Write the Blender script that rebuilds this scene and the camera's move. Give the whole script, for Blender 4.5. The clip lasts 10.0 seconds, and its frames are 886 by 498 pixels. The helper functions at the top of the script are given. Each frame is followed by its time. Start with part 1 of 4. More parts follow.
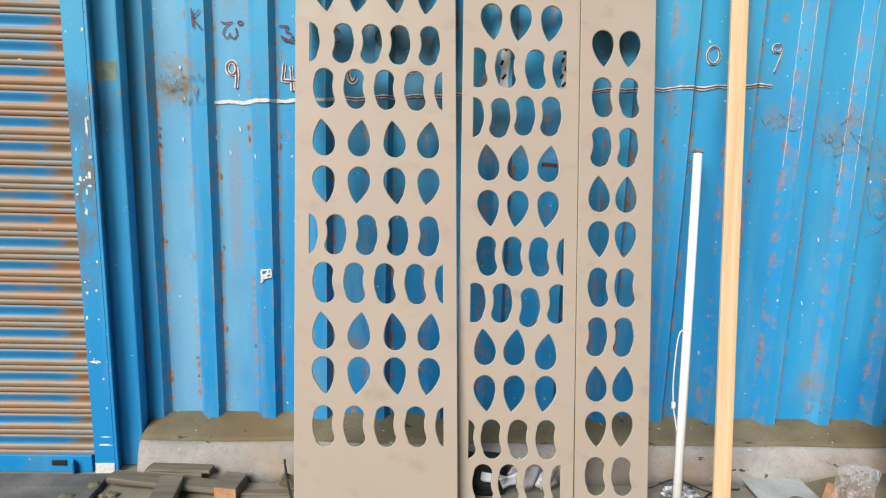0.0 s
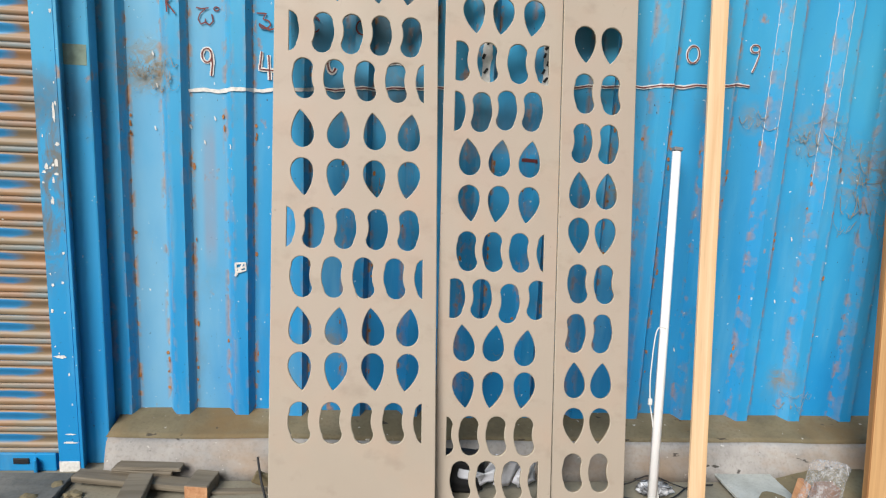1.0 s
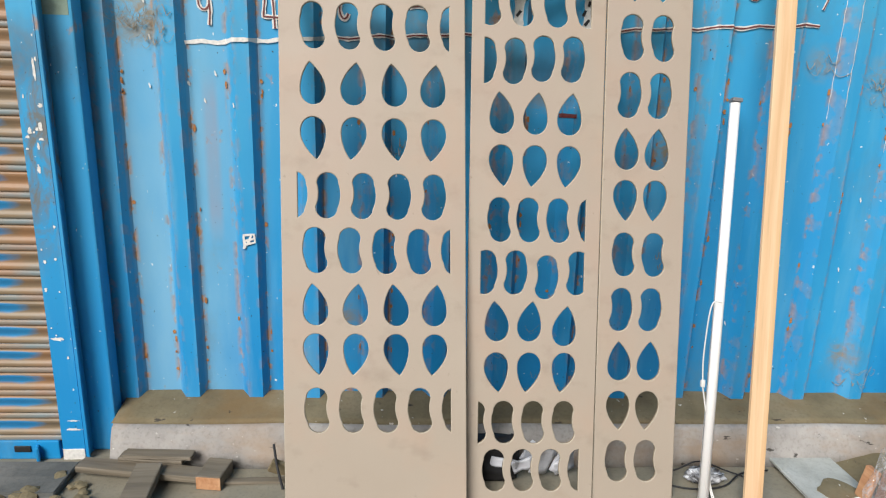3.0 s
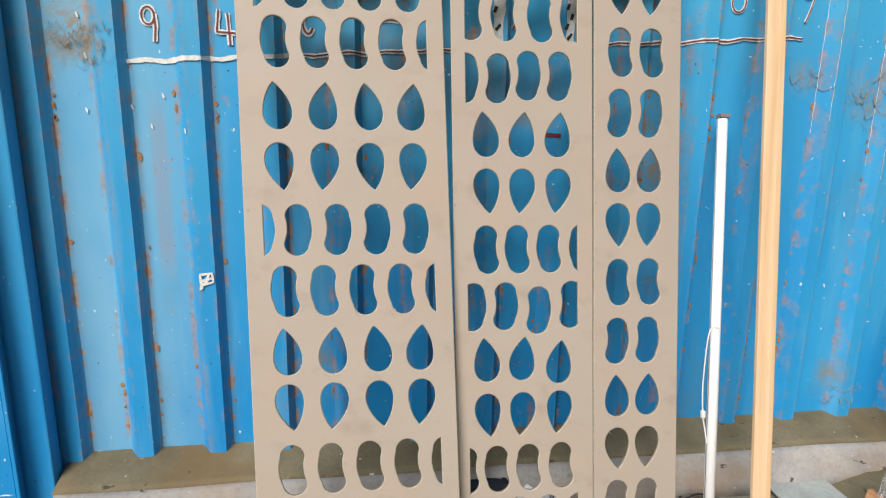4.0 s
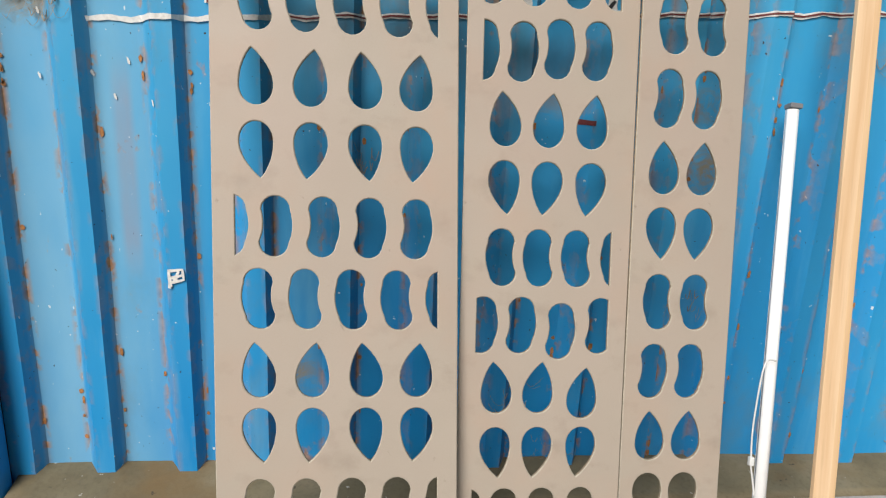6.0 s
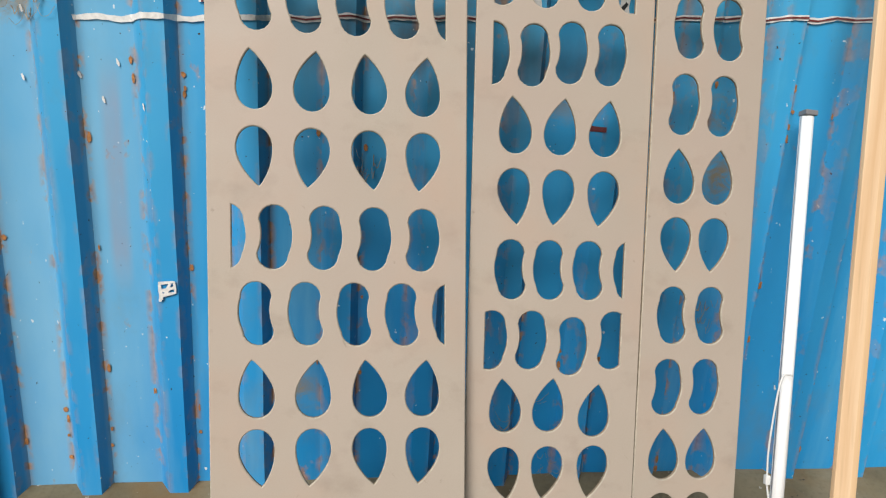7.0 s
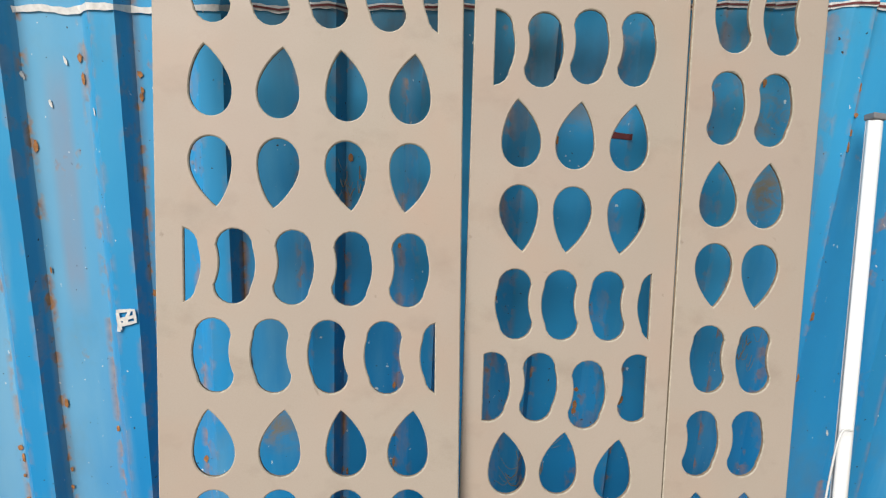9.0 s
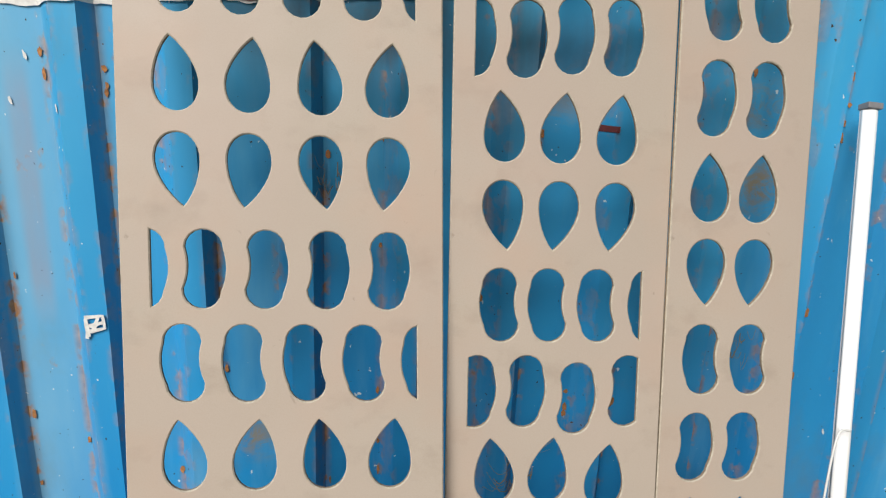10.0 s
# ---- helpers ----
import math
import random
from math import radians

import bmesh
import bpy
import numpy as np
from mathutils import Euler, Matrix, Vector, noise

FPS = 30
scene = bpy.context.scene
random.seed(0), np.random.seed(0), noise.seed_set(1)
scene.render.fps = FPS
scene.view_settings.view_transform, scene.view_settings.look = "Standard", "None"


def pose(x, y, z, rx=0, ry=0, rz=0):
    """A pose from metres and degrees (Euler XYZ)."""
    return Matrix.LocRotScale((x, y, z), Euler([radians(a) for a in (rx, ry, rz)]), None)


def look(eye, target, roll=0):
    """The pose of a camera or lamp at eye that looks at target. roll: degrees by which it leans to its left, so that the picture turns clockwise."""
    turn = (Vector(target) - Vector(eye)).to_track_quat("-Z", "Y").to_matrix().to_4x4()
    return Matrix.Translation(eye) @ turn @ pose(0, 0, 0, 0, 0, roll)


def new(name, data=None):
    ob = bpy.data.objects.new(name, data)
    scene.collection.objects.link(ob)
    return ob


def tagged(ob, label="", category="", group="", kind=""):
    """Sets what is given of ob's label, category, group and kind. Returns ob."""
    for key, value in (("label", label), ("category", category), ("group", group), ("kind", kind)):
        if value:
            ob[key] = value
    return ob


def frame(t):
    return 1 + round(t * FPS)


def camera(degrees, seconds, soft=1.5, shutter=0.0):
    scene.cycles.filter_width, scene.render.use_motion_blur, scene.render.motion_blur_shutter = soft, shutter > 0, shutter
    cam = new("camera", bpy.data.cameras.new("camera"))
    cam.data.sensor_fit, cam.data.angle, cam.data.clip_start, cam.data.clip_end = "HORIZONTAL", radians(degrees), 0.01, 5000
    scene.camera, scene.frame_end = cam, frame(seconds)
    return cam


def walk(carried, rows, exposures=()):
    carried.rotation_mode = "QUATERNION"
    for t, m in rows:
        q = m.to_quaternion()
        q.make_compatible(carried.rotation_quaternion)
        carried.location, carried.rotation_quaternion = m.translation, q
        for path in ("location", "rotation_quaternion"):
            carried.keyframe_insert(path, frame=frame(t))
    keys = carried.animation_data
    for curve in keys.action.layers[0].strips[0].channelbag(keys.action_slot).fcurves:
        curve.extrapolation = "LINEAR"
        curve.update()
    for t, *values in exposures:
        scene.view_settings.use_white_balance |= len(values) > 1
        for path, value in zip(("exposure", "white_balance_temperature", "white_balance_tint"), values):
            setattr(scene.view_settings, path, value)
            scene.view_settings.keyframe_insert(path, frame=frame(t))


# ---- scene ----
cam = camera(68.3, 10.0, soft=1.2)
PATH = [
    (0, (-0.465, -2.275, 1.237), (-0.388, -0.312, 0.862), 1.67),
    (0.5, (-0.465, -2.274, 1.226), (-0.341, -0.314, 0.848), 1.86),
    (1, (-0.494, -2.251, 1.224), (-0.326, -0.295, 0.844), 2.81),
    (1.5, (-0.542, -2.199, 1.223), (-0.281, -0.261, 0.804), 1.97),
    (2, (-0.547, -2.158, 1.190), (-0.302, -0.228, 0.728), 1.40),
    (2.2, (-0.552, -2.125, 1.186), (-0.346, -0.187, 0.736), 1.08),
    (3.3, (-0.508, -1.970, 1.218), (-0.390, -0.043, 0.696), 2.01),
    (3.5, (-0.543, -1.919, 1.188), (-0.363, 0.017, 0.719), 2.19),
    (4, (-0.608, -1.848, 1.235), (-0.315, 0.072, 0.757), 1.17),
    (4.5, (-0.638, -1.800, 1.206), (-0.294, 0.101, 0.689), 0.19),
    (5, (-0.599, -1.720, 1.213), (-0.354, 0.209, 0.744), -0.25),
    (5.5, (-0.526, -1.641, 1.226), (-0.366, 0.289, 0.728), 0.88),
    (5.7, (-0.522, -1.611, 1.216), (-0.345, 0.309, 0.683), 1.81),
    (6.8, (-0.548, -1.518, 1.222), (-0.305, 0.397, 0.699), 3.72),
    (7, (-0.560, -1.505, 1.212), (-0.305, 0.411, 0.698), 3.23),
    (7.5, (-0.615, -1.449, 1.205), (-0.190, 0.429, 0.662), 1.42),
    (8, (-0.629, -1.393, 1.203), (-0.190, 0.487, 0.681), 1.99),
    (8.5, (-0.540, -1.331, 1.219), (-0.342, 0.597, 0.727), 3.19),
    (9, (-0.467, -1.294, 1.227), (-0.303, 0.625, 0.687), 2.98),
    (9.5, (-0.443, -1.263, 1.217), (-0.234, 0.651, 0.677), 2.62),
    (10, (-0.446, -1.246, 1.215), (-0.255, 0.669, 0.672), 2.50),
]
walk(cam, [(t, look(eye, target, roll)) for t, eye, target, roll in PATH], [(0.0, 0.15), (2.0, 0.09), (4.0, 0.06), (5.5, -0.02), (7.0, -0.03), (10.0, 0.01)])

# ---- light ----
world = bpy.data.worlds.new("sky")
scene.world = world
world.use_nodes = True
wn = world.node_tree.nodes
sky = wn.new("ShaderNodeTexSky")
sky.sky_type = "NISHITA"
sky.sun_disc = False
sky.sun_elevation = radians(38)
sky.sun_rotation = radians(210)
sky.dust_density = 3.0
world.node_tree.links.new(sky.outputs[0], wn["Background"].inputs[0])
wn["Background"].inputs[1].default_value = 0.034
sun_data = bpy.data.lights.new("sun", "SUN")
sun_data.energy = 4.0
sun_data.angle = radians(34)
sun_data.color = (1.0, 0.97, 0.93)
sun = new("sun", sun_data)
sun.matrix_world = look((-2.53, -4.38, 4.0), (0, 0, 0))

# ---- materials ----


class Mat:
    """A node material with short calls for its texture nodes."""

    def __init__(self, name, rough=0.6, metal=0.0, spec=0.5):
        self.m = bpy.data.materials.new(name)
        self.m.use_nodes = True
        self.t = self.m.node_tree
        self.b = self.t.nodes["Principled BSDF"]
        self.b.inputs["Roughness"].default_value = rough
        self.b.inputs["Metallic"].default_value = metal
        self.b.inputs["Specular IOR Level"].default_value = spec
        self.co = self.t.nodes.new("ShaderNodeTexCoord").outputs["Object"]

    def put(self, value, socket):
        if isinstance(value, bpy.types.NodeSocket):
            self.t.links.new(value, socket)
        else:
            socket.default_value = (*value, 1.0) if isinstance(value, tuple) and len(value) == 3 and socket.type == "RGBA" else value

    def scaled(self, s, turn=(0, 0, 0)):
        n = self.t.nodes.new("ShaderNodeMapping")
        self.t.links.new(self.co, n.inputs[0])
        n.inputs["Scale"].default_value = s
        n.inputs["Rotation"].default_value = turn
        return n.outputs[0]

    def noise(self, scale, detail=4.0, stretch=None, rough=0.55, warp=0.0):
        n = self.t.nodes.new("ShaderNodeTexNoise")
        self.t.links.new(self.scaled(stretch) if stretch else self.co, n.inputs["Vector"])
        n.inputs["Scale"].default_value = scale
        n.inputs["Detail"].default_value = detail
        n.inputs["Roughness"].default_value = rough
        n.inputs["Distortion"].default_value = warp
        return n.outputs["Fac"]

    def shifted(self, scale, detail, stretch):
        """Noise that differs from object to object."""
        n = self.t.nodes.new("ShaderNodeTexNoise")
        n.noise_dimensions = "4D"
        self.t.links.new(self.scaled(stretch), n.inputs["Vector"])
        n.inputs["Scale"].default_value = scale
        n.inputs["Detail"].default_value = detail
        far = self.t.nodes.new("ShaderNodeMath")
        far.operation = "MULTIPLY"
        far.inputs[1].default_value = 40.0
        self.t.links.new(self.random(), far.inputs[0])
        self.t.links.new(far.outputs[0], n.inputs["W"])
        return n.outputs["Fac"]

    def ramp(self, fac, *stops):
        n = self.t.nodes.new("ShaderNodeValToRGB")
        e = n.color_ramp.elements
        while len(e) < len(stops):
            e.new(0.5)
        for el, (p, c) in zip(e, stops):
            el.position = p
            el.color = (c, c, c, 1) if isinstance(c, (int, float)) else (*c, 1)
        self.t.links.new(fac, n.inputs[0])
        return n.outputs[0]

    def mix(self, fac, a, b, kind="MIX"):
        n = self.t.nodes.new("ShaderNodeMix")
        n.data_type = "RGBA"
        n.blend_type = kind
        self.put(fac, n.inputs[0])
        self.put(a, n.inputs[6])
        self.put(b, n.inputs[7])
        return n.outputs[2]

    def math(self, op, a, b=0.0):
        n = self.t.nodes.new("ShaderNodeMath")
        n.operation = op
        n.use_clamp = True
        self.put(a, n.inputs[0])
        self.put(b, n.inputs[1])
        return n.outputs[0]

    def attr(self, name):
        n = self.t.nodes.new("ShaderNodeAttribute")
        n.attribute_name = name
        return n.outputs["Fac"]

    def random(self):
        return self.t.nodes.new("ShaderNodeObjectInfo").outputs["Random"]

    def color(self, value):
        self.put(value, self.b.inputs["Base Color"])
        return self

    def rough(self, value):
        self.put(value, self.b.inputs["Roughness"])
        return self

    def bump(self, height, strength=0.3, distance=0.002):
        n = self.t.nodes.new("ShaderNodeBump")
        n.inputs["Strength"].default_value = strength
        n.inputs["Distance"].default_value = distance
        self.put(height, n.inputs["Height"])
        self.t.links.new(n.outputs[0], self.b.inputs["Normal"])
        return self


def simple(name, col, rough=0.6, metal=0.0, vary=0.12, scale=40.0):
    m = Mat(name, rough, metal)
    dark = tuple(c * (1 - vary) for c in col)
    light = tuple(min(1, c * (1 + vary)) for c in col)
    f = m.noise(scale, 5)
    m.color(m.ramp(f, (0.3, dark), (0.7, light))).bump(f, 0.15, 0.001)
    return m.m


def blue_paint(name, rust=True, grime=0.35, sheen_and_stains=True, scrape=False):
    m = Mat(name, 0.42, 0.0, 0.5)
    xyz = m.t.nodes.new("ShaderNodeSeparateXYZ")
    m.t.links.new(m.co, xyz.inputs[0])
    tone = m.noise(1.6, 3, (1.0, 1.0, 0.5))
    base = m.ramp(tone, (0.3, (0.004, 0.215, 0.55)), (0.52, (0.010, 0.275, 0.62)), (0.75, (0.03, 0.34, 0.66)))
    chalk = m.math("MULTIPLY", m.ramp(m.noise(7, 6, (1.6, 1.6, 0.25)), (0.52, 0.0), (0.78, 1.0)), 0.45)
    base = m.mix(chalk, base, (0.20, 0.47, 0.66))
    if sheen_and_stains:
        # Paint turns paler and greener with height, broken up by noise.
        upper_tone = m.ramp(m.math("MULTIPLY", xyz.outputs[2], 0.5), (0.16, 0.04), (0.40, 0.36), (0.75, 0.95))
        upper_tone = m.math("MULTIPLY", upper_tone, m.ramp(m.noise(2.5, 5, (1, 1, 0.5)), (0.3, 0.4), (0.7, 0.9)))
        base = m.mix(upper_tone, base, (0.085, 0.45, 0.66))
        # Sky sheen on the left recesses is put into the paint colour here.
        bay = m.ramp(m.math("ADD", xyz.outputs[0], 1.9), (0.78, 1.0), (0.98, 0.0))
        pale_sheen = m.math("MULTIPLY", m.math("MULTIPLY", bay, m.attr("dust")), m.ramp(m.noise(3.0, 6, (1, 1, 0.4), 0.6), (0.30, 0.25), (0.60, 0.75)))
        base = m.mix(pale_sheen, base, (0.22, 0.46, 0.63))
        a = m.ramp(m.math("ADD", xyz.outputs[0], 1.625), (0.490, 0.0), (0.505, 1.0), (0.530, 1.0), (0.545, 0.0))
        b = m.ramp(m.math("ADD", xyz.outputs[2], -0.45), (0.22, 0.0), (0.32, 1.0), (0.66, 1.0), (0.78, 0.0))
        patch = m.math("MULTIPLY", m.math("MULTIPLY", a, b), m.ramp(m.noise(14, 5, (1, 1, 0.3)), (0.25, 0.35), (0.6, 0.85)))
        base = m.mix(patch, base, (0.24, 0.32, 0.44))
        for place, size, much in (((-1.265, 0.03, 1.35), 0.10, 0.8), ((1.03, 0.03, 1.24), 0.12, 0.7), ((1.235, 0.03, 1.12), 0.17, 0.75), ((0.79, 0.03, 1.29), 0.07, 0.6), ((-0.43, 0.03, 1.36), 0.16, 0.4), ((0.335, 0.03, 1.0), 0.09, 1.0), ((0.31, 0.03, 1.16), 0.08, 0.7), ((-0.709, 0.03, 0.42), 0.07, 0.9), ((-0.09, 0.03, 1.17), 0.08, 0.6), ((1.04, 0.03, 0.31), 0.07, 0.9), ((-1.31, 0.03, 1.36), 0.12, 0.9)) if rust else ():
            d = m.t.nodes.new("ShaderNodeVectorMath")
            d.operation = "DISTANCE"
            m.t.links.new(m.co, d.inputs[0])
            d.inputs[1].default_value = place
            near = m.ramp(m.math("MULTIPLY", d.outputs["Value"], 0.5 / size), (0.1, much), (0.5, 0.0))
            dusty = m.math("MULTIPLY", near, m.ramp(m.noise(18, 7, (1, 1, 1.4), 0.7, 1.0), (0.42, 0.0), (0.60, 1.0)))
            base = m.mix(dusty, base, (0.27, 0.24, 0.18))
        # Brown soot together with painted-in shade on the wall behind the panel tops.
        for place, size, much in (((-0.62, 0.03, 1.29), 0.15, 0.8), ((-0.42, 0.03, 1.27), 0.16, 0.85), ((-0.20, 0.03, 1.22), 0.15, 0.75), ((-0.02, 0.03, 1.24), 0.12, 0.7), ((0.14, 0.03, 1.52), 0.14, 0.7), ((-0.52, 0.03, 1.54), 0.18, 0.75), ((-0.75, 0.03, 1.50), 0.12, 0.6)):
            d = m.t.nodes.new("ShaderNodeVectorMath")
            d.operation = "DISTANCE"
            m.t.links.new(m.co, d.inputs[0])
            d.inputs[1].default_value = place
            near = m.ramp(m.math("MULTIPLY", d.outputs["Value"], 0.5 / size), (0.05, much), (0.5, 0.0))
            soot_shade = m.math("MULTIPLY", near, m.ramp(m.noise(7, 6, (1.6, 1, 0.7), 0.6), (0.34, 0.4), (0.58, 1.0)))
            base = m.mix(soot_shade, base, (0.07, 0.062, 0.048))
    dirt = m.math("MULTIPLY", m.ramp(m.noise(3.2, 8, (1, 1, 0.6), 0.65), (0.56, 0.0), (0.72, 1.0)), grime)
    base = m.mix(dirt, base, (0.16, 0.22, 0.24))
    if scrape:
        band = m.ramp(m.math("MULTIPLY", xyz.outputs[2], 0.5), (0.30, 0.0), (0.42, 1.0), (0.56, 1.0), (0.68, 0.0))
        bare = m.math("MULTIPLY", band, m.ramp(m.noise(14, 7, (1, 1, 0.6), 0.7, 0.8), (0.42, 0.0), (0.58, 0.9)))
        base = m.mix(bare, base, (0.17, 0.165, 0.14))
    fleck = m.ramp(m.noise(75, 2, (1, 1, 0.7)), (0.735, 0.0), (0.75, 1.0))
    base = m.mix(fleck, base, (0.62, 0.70, 0.74))
    speck = m.ramp(m.noise(110, 1), (0.76, 0.0), (0.775, 1.0))
    base = m.mix(speck, base, (0.03, 0.025, 0.02))
    if rust:
        wear = m.attr("wear")
        spots = m.ramp(m.noise(24, 3, (1, 1, 0.75)), (0.505, 0.0), (0.57, 1.0))
        streak = m.ramp(m.noise(9, 5, (2.2, 2.2, 0.22)), (0.50, 0.0), (0.66, 1.0))
        r = m.math("MULTIPLY", m.math("ADD", spots, m.math("MULTIPLY", streak, 0.35)), wear)
        far = m.ramp(m.noise(11, 5, (1, 1, 0.6)), (0.69, 0.0), (0.74, 0.8))
        r = m.math("ADD", r, far)
        rustcol = m.ramp(m.noise(60, 5), (0.3, (0.30, 0.125, 0.04)), (0.7, (0.56, 0.28, 0.10)))
        base = m.mix(m.math("MULTIPLY", r, 0.95), base, rustcol)
    m.color(base)
    m.rough(m.ramp(m.noise(12, 4), (0.3, 0.36), (0.7, 0.55)))
    m.bump(m.noise(26, 5), 0.25, 0.0015)
    return m.m


def wood(name, light, dark, axis=2, scale=1.0, knots=0.0):
    m = Mat(name, 0.6, 0.0, 0.35)
    st = [22.0 * scale] * 3
    st[axis] = 1.1 * scale
    grain = m.noise(1.0, 6, tuple(st), 0.6, 0.6)
    fine = m.noise(6.0, 3, tuple(st))
    c = m.ramp(grain, (0.32, dark), (0.5, tuple((a + b) / 2 for a, b in zip(light, dark))), (0.68, light))
    c = m.mix(m.math("MULTIPLY", m.ramp(fine, (0.55, 0.0), (0.75, 1.0)), 0.3), c, tuple(v * 0.7 for v in dark))
    c = m.mix(m.math("MULTIPLY", m.ramp(m.noise(2.2, 3), (0.5, 0.0), (0.75, 1.0)), 0.25), c, tuple(v * 0.8 for v in dark))
    m.color(c).bump(fine, 0.2, 0.001)
    return m.m


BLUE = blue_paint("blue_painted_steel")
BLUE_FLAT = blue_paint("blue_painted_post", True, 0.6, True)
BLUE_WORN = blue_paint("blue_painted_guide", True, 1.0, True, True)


def make_shutter_paint():
    m = Mat("worn_shutter_paint", 0.5)
    tan = m.ramp(m.noise(5, 6, (0.5, 1, 5)), (0.3, (0.17, 0.13, 0.085)), (0.5, (0.27, 0.20, 0.125)), (0.7, (0.19, 0.235, 0.245)))
    rust = m.ramp(m.shifted(9, 6, (0.7, 1, 1)), (0.44, 0.0), (0.62, 1.0))
    tan = m.mix(m.math("MULTIPLY", rust, 0.6), tan, (0.36, 0.17, 0.07))
    blue = m.ramp(m.noise(4, 5, (0.6, 1, 3)), (0.3, (0.010, 0.19, 0.46)), (0.7, (0.05, 0.30, 0.55)))
    patch = m.shifted(3.5, 5, (0.5, 1, 2.2))
    w = m.math("ADD", m.attr("wear"), m.math("MULTIPLY", m.ramp(patch, (0.42, 0.0), (0.66, 1.0)), 0.45))
    w = m.ramp(m.math("ADD", w, m.math("MULTIPLY", m.noise(22, 5), 0.25)), (0.52, 0.0), (0.85, 1.0))
    c = m.mix(w, blue, tan)
    m.color(c).bump(m.noise(30, 4), 0.25, 0.001)
    return m.m


SHUTTER = make_shutter_paint()


def make_board():
    m = Mat("tan_fibreboard", 0.55, 0.0, 0.4)
    c = m.ramp(m.noise(1.8, 4), (0.3, (0.405, 0.346, 0.284)), (0.7, (0.458, 0.396, 0.330)))
    c = m.mix(m.math("MULTIPLY", m.ramp(m.noise(420, 2), (0.4, 0.0), (0.7, 1.0)), 0.22), c, (0.36, 0.28, 0.21))
    smudge = m.ramp(m.noise(6, 6, (1, 1.3, 1), 0.6), (0.55, 0.0), (0.78, 1.0))
    c = m.mix(m.math("MULTIPLY", smudge, 0.6), c, (0.25, 0.20, 0.15))
    pink = m.ramp(m.noise(1.3, 3, (1, 1, 1.0)), (0.45, 0.0), (0.62, 1.0))
    c = m.mix(m.math("MULTIPLY", pink, 0.35), c, (0.47, 0.36, 0.31))
    warm = m.ramp(m.noise(3.1, 5, (1, 1, 0.8)), (0.48, 0.0), (0.72, 1.0))
    c = m.mix(m.math("MULTIPLY", warm, 0.7), c, (0.47, 0.345, 0.265))
    scuff = m.ramp(m.noise(16, 6, (1, 1, 0.5), 0.7, 1.2), (0.66, 0.0), (0.72, 1.0))
    c = m.mix(m.math("MULTIPLY", scuff, 0.4), c, (0.20, 0.16, 0.12))
    m.color(c).bump(m.noise(300, 2), 0.08, 0.0006)
    m.rough(m.ramp(m.noise(9, 4), (0.3, 0.45), (0.7, 0.62)))
    return m.m


BOARD = make_board()
BOARD_EDGE = simple("pale_board_arris", (0.45, 0.40, 0.32), 0.85, vary=0.2, scale=120)
BOARD_CUT = simple("cut_board_core", (0.30, 0.235, 0.165), 0.85, vary=0.25, scale=150)


def make_concrete(name, tones, scale=3.0, spots=True):
    m = Mat(name, 0.85, 0.0, 0.25)
    c = m.ramp(m.noise(scale, 8, None, 0.62), *zip((0.30, 0.5, 0.70), tones))
    c = m.mix(m.math("MULTIPLY", m.ramp(m.noise(90, 4), (0.5, 0.0), (0.75, 1.0)), 0.3), c, tuple(v * 0.55 for v in tones[0]))
    if spots:
        c = m.mix(m.ramp(m.noise(48, 3), (0.70, 0.0), (0.73, 1.0)), c, (0.62, 0.60, 0.56))
        c = m.mix(m.ramp(m.noise(30, 3, (1, 1, 1.01)), (0.72, 0.0), (0.76, 0.8)), c, (0.07, 0.06, 0.05))
        tint = m.ramp(m.noise(2.6, 5, (1, 1, 2.0), 0.6), (0.52, 0.0), (0.68, 0.7))
        c = m.mix(tint, c, tuple(v * f for v, f in zip(tones[1], (1.05, 0.80, 0.58))))
        pits = m.ramp(m.noise(22, 4, (0.6, 1, 1.6)), (0.67, 0.0), (0.70, 0.9))
        c = m.mix(pits, c, (0.05, 0.045, 0.04))
    m.color(c).bump(m.noise(35, 8, None, 0.65), 0.5, 0.004)
    return m.m


GROUND = make_concrete("dusty_concrete", ((0.165, 0.152, 0.115), (0.24, 0.22, 0.168), (0.31, 0.285, 0.225)), 2.2, False)
MUD = make_concrete("muddy_mortar", ((0.125, 0.105, 0.065), (0.19, 0.160, 0.098), (0.255, 0.215, 0.14)), 4.0)
PLASTER = make_concrete("grey_plaster", ((0.17, 0.155, 0.14), (0.33, 0.315, 0.30), (0.45, 0.43, 0.41)), 3.5)
TILE_GREY = make_concrete("stained_tile", ((0.30, 0.31, 0.29), (0.42, 0.44, 0.42), (0.50, 0.52, 0.50)), 6.0)
PINE = wood("pale_pine", (0.86, 0.64, 0.42), (0.70, 0.46, 0.26))
PINE_WIDE = wood("knotty_pine", (0.68, 0.43, 0.21), (0.47, 0.26, 0.11))
GREYWOOD = wood("weathered_wood", (0.24, 0.205, 0.155), (0.11, 0.093, 0.068), 0)
CUTWOOD = wood("fresh_cut_wood", (0.62, 0.36, 0.20), (0.42, 0.19, 0.09), 1, 2.0)
WHITE = simple("white_plastic", (0.93, 0.93, 0.93), 0.35, vary=0.03)
ALU = simple("grey_plastic_cap", (0.20, 0.20, 0.21), 0.5)
WIREMAT = simple("white_wire", (0.72, 0.72, 0.70), 0.45, vary=0.05)
CHALK = simple("white_paint_mark", (0.72, 0.71, 0.68), 0.8, vary=0.15, scale=90)
REDINK = simple("dark_red_marker", (0.16, 0.035, 0.035), 0.6, vary=0.2)
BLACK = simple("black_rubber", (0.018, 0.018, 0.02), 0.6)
DARKMETAL = simple("dark_steel", (0.07, 0.07, 0.07), 0.45, 0.7)
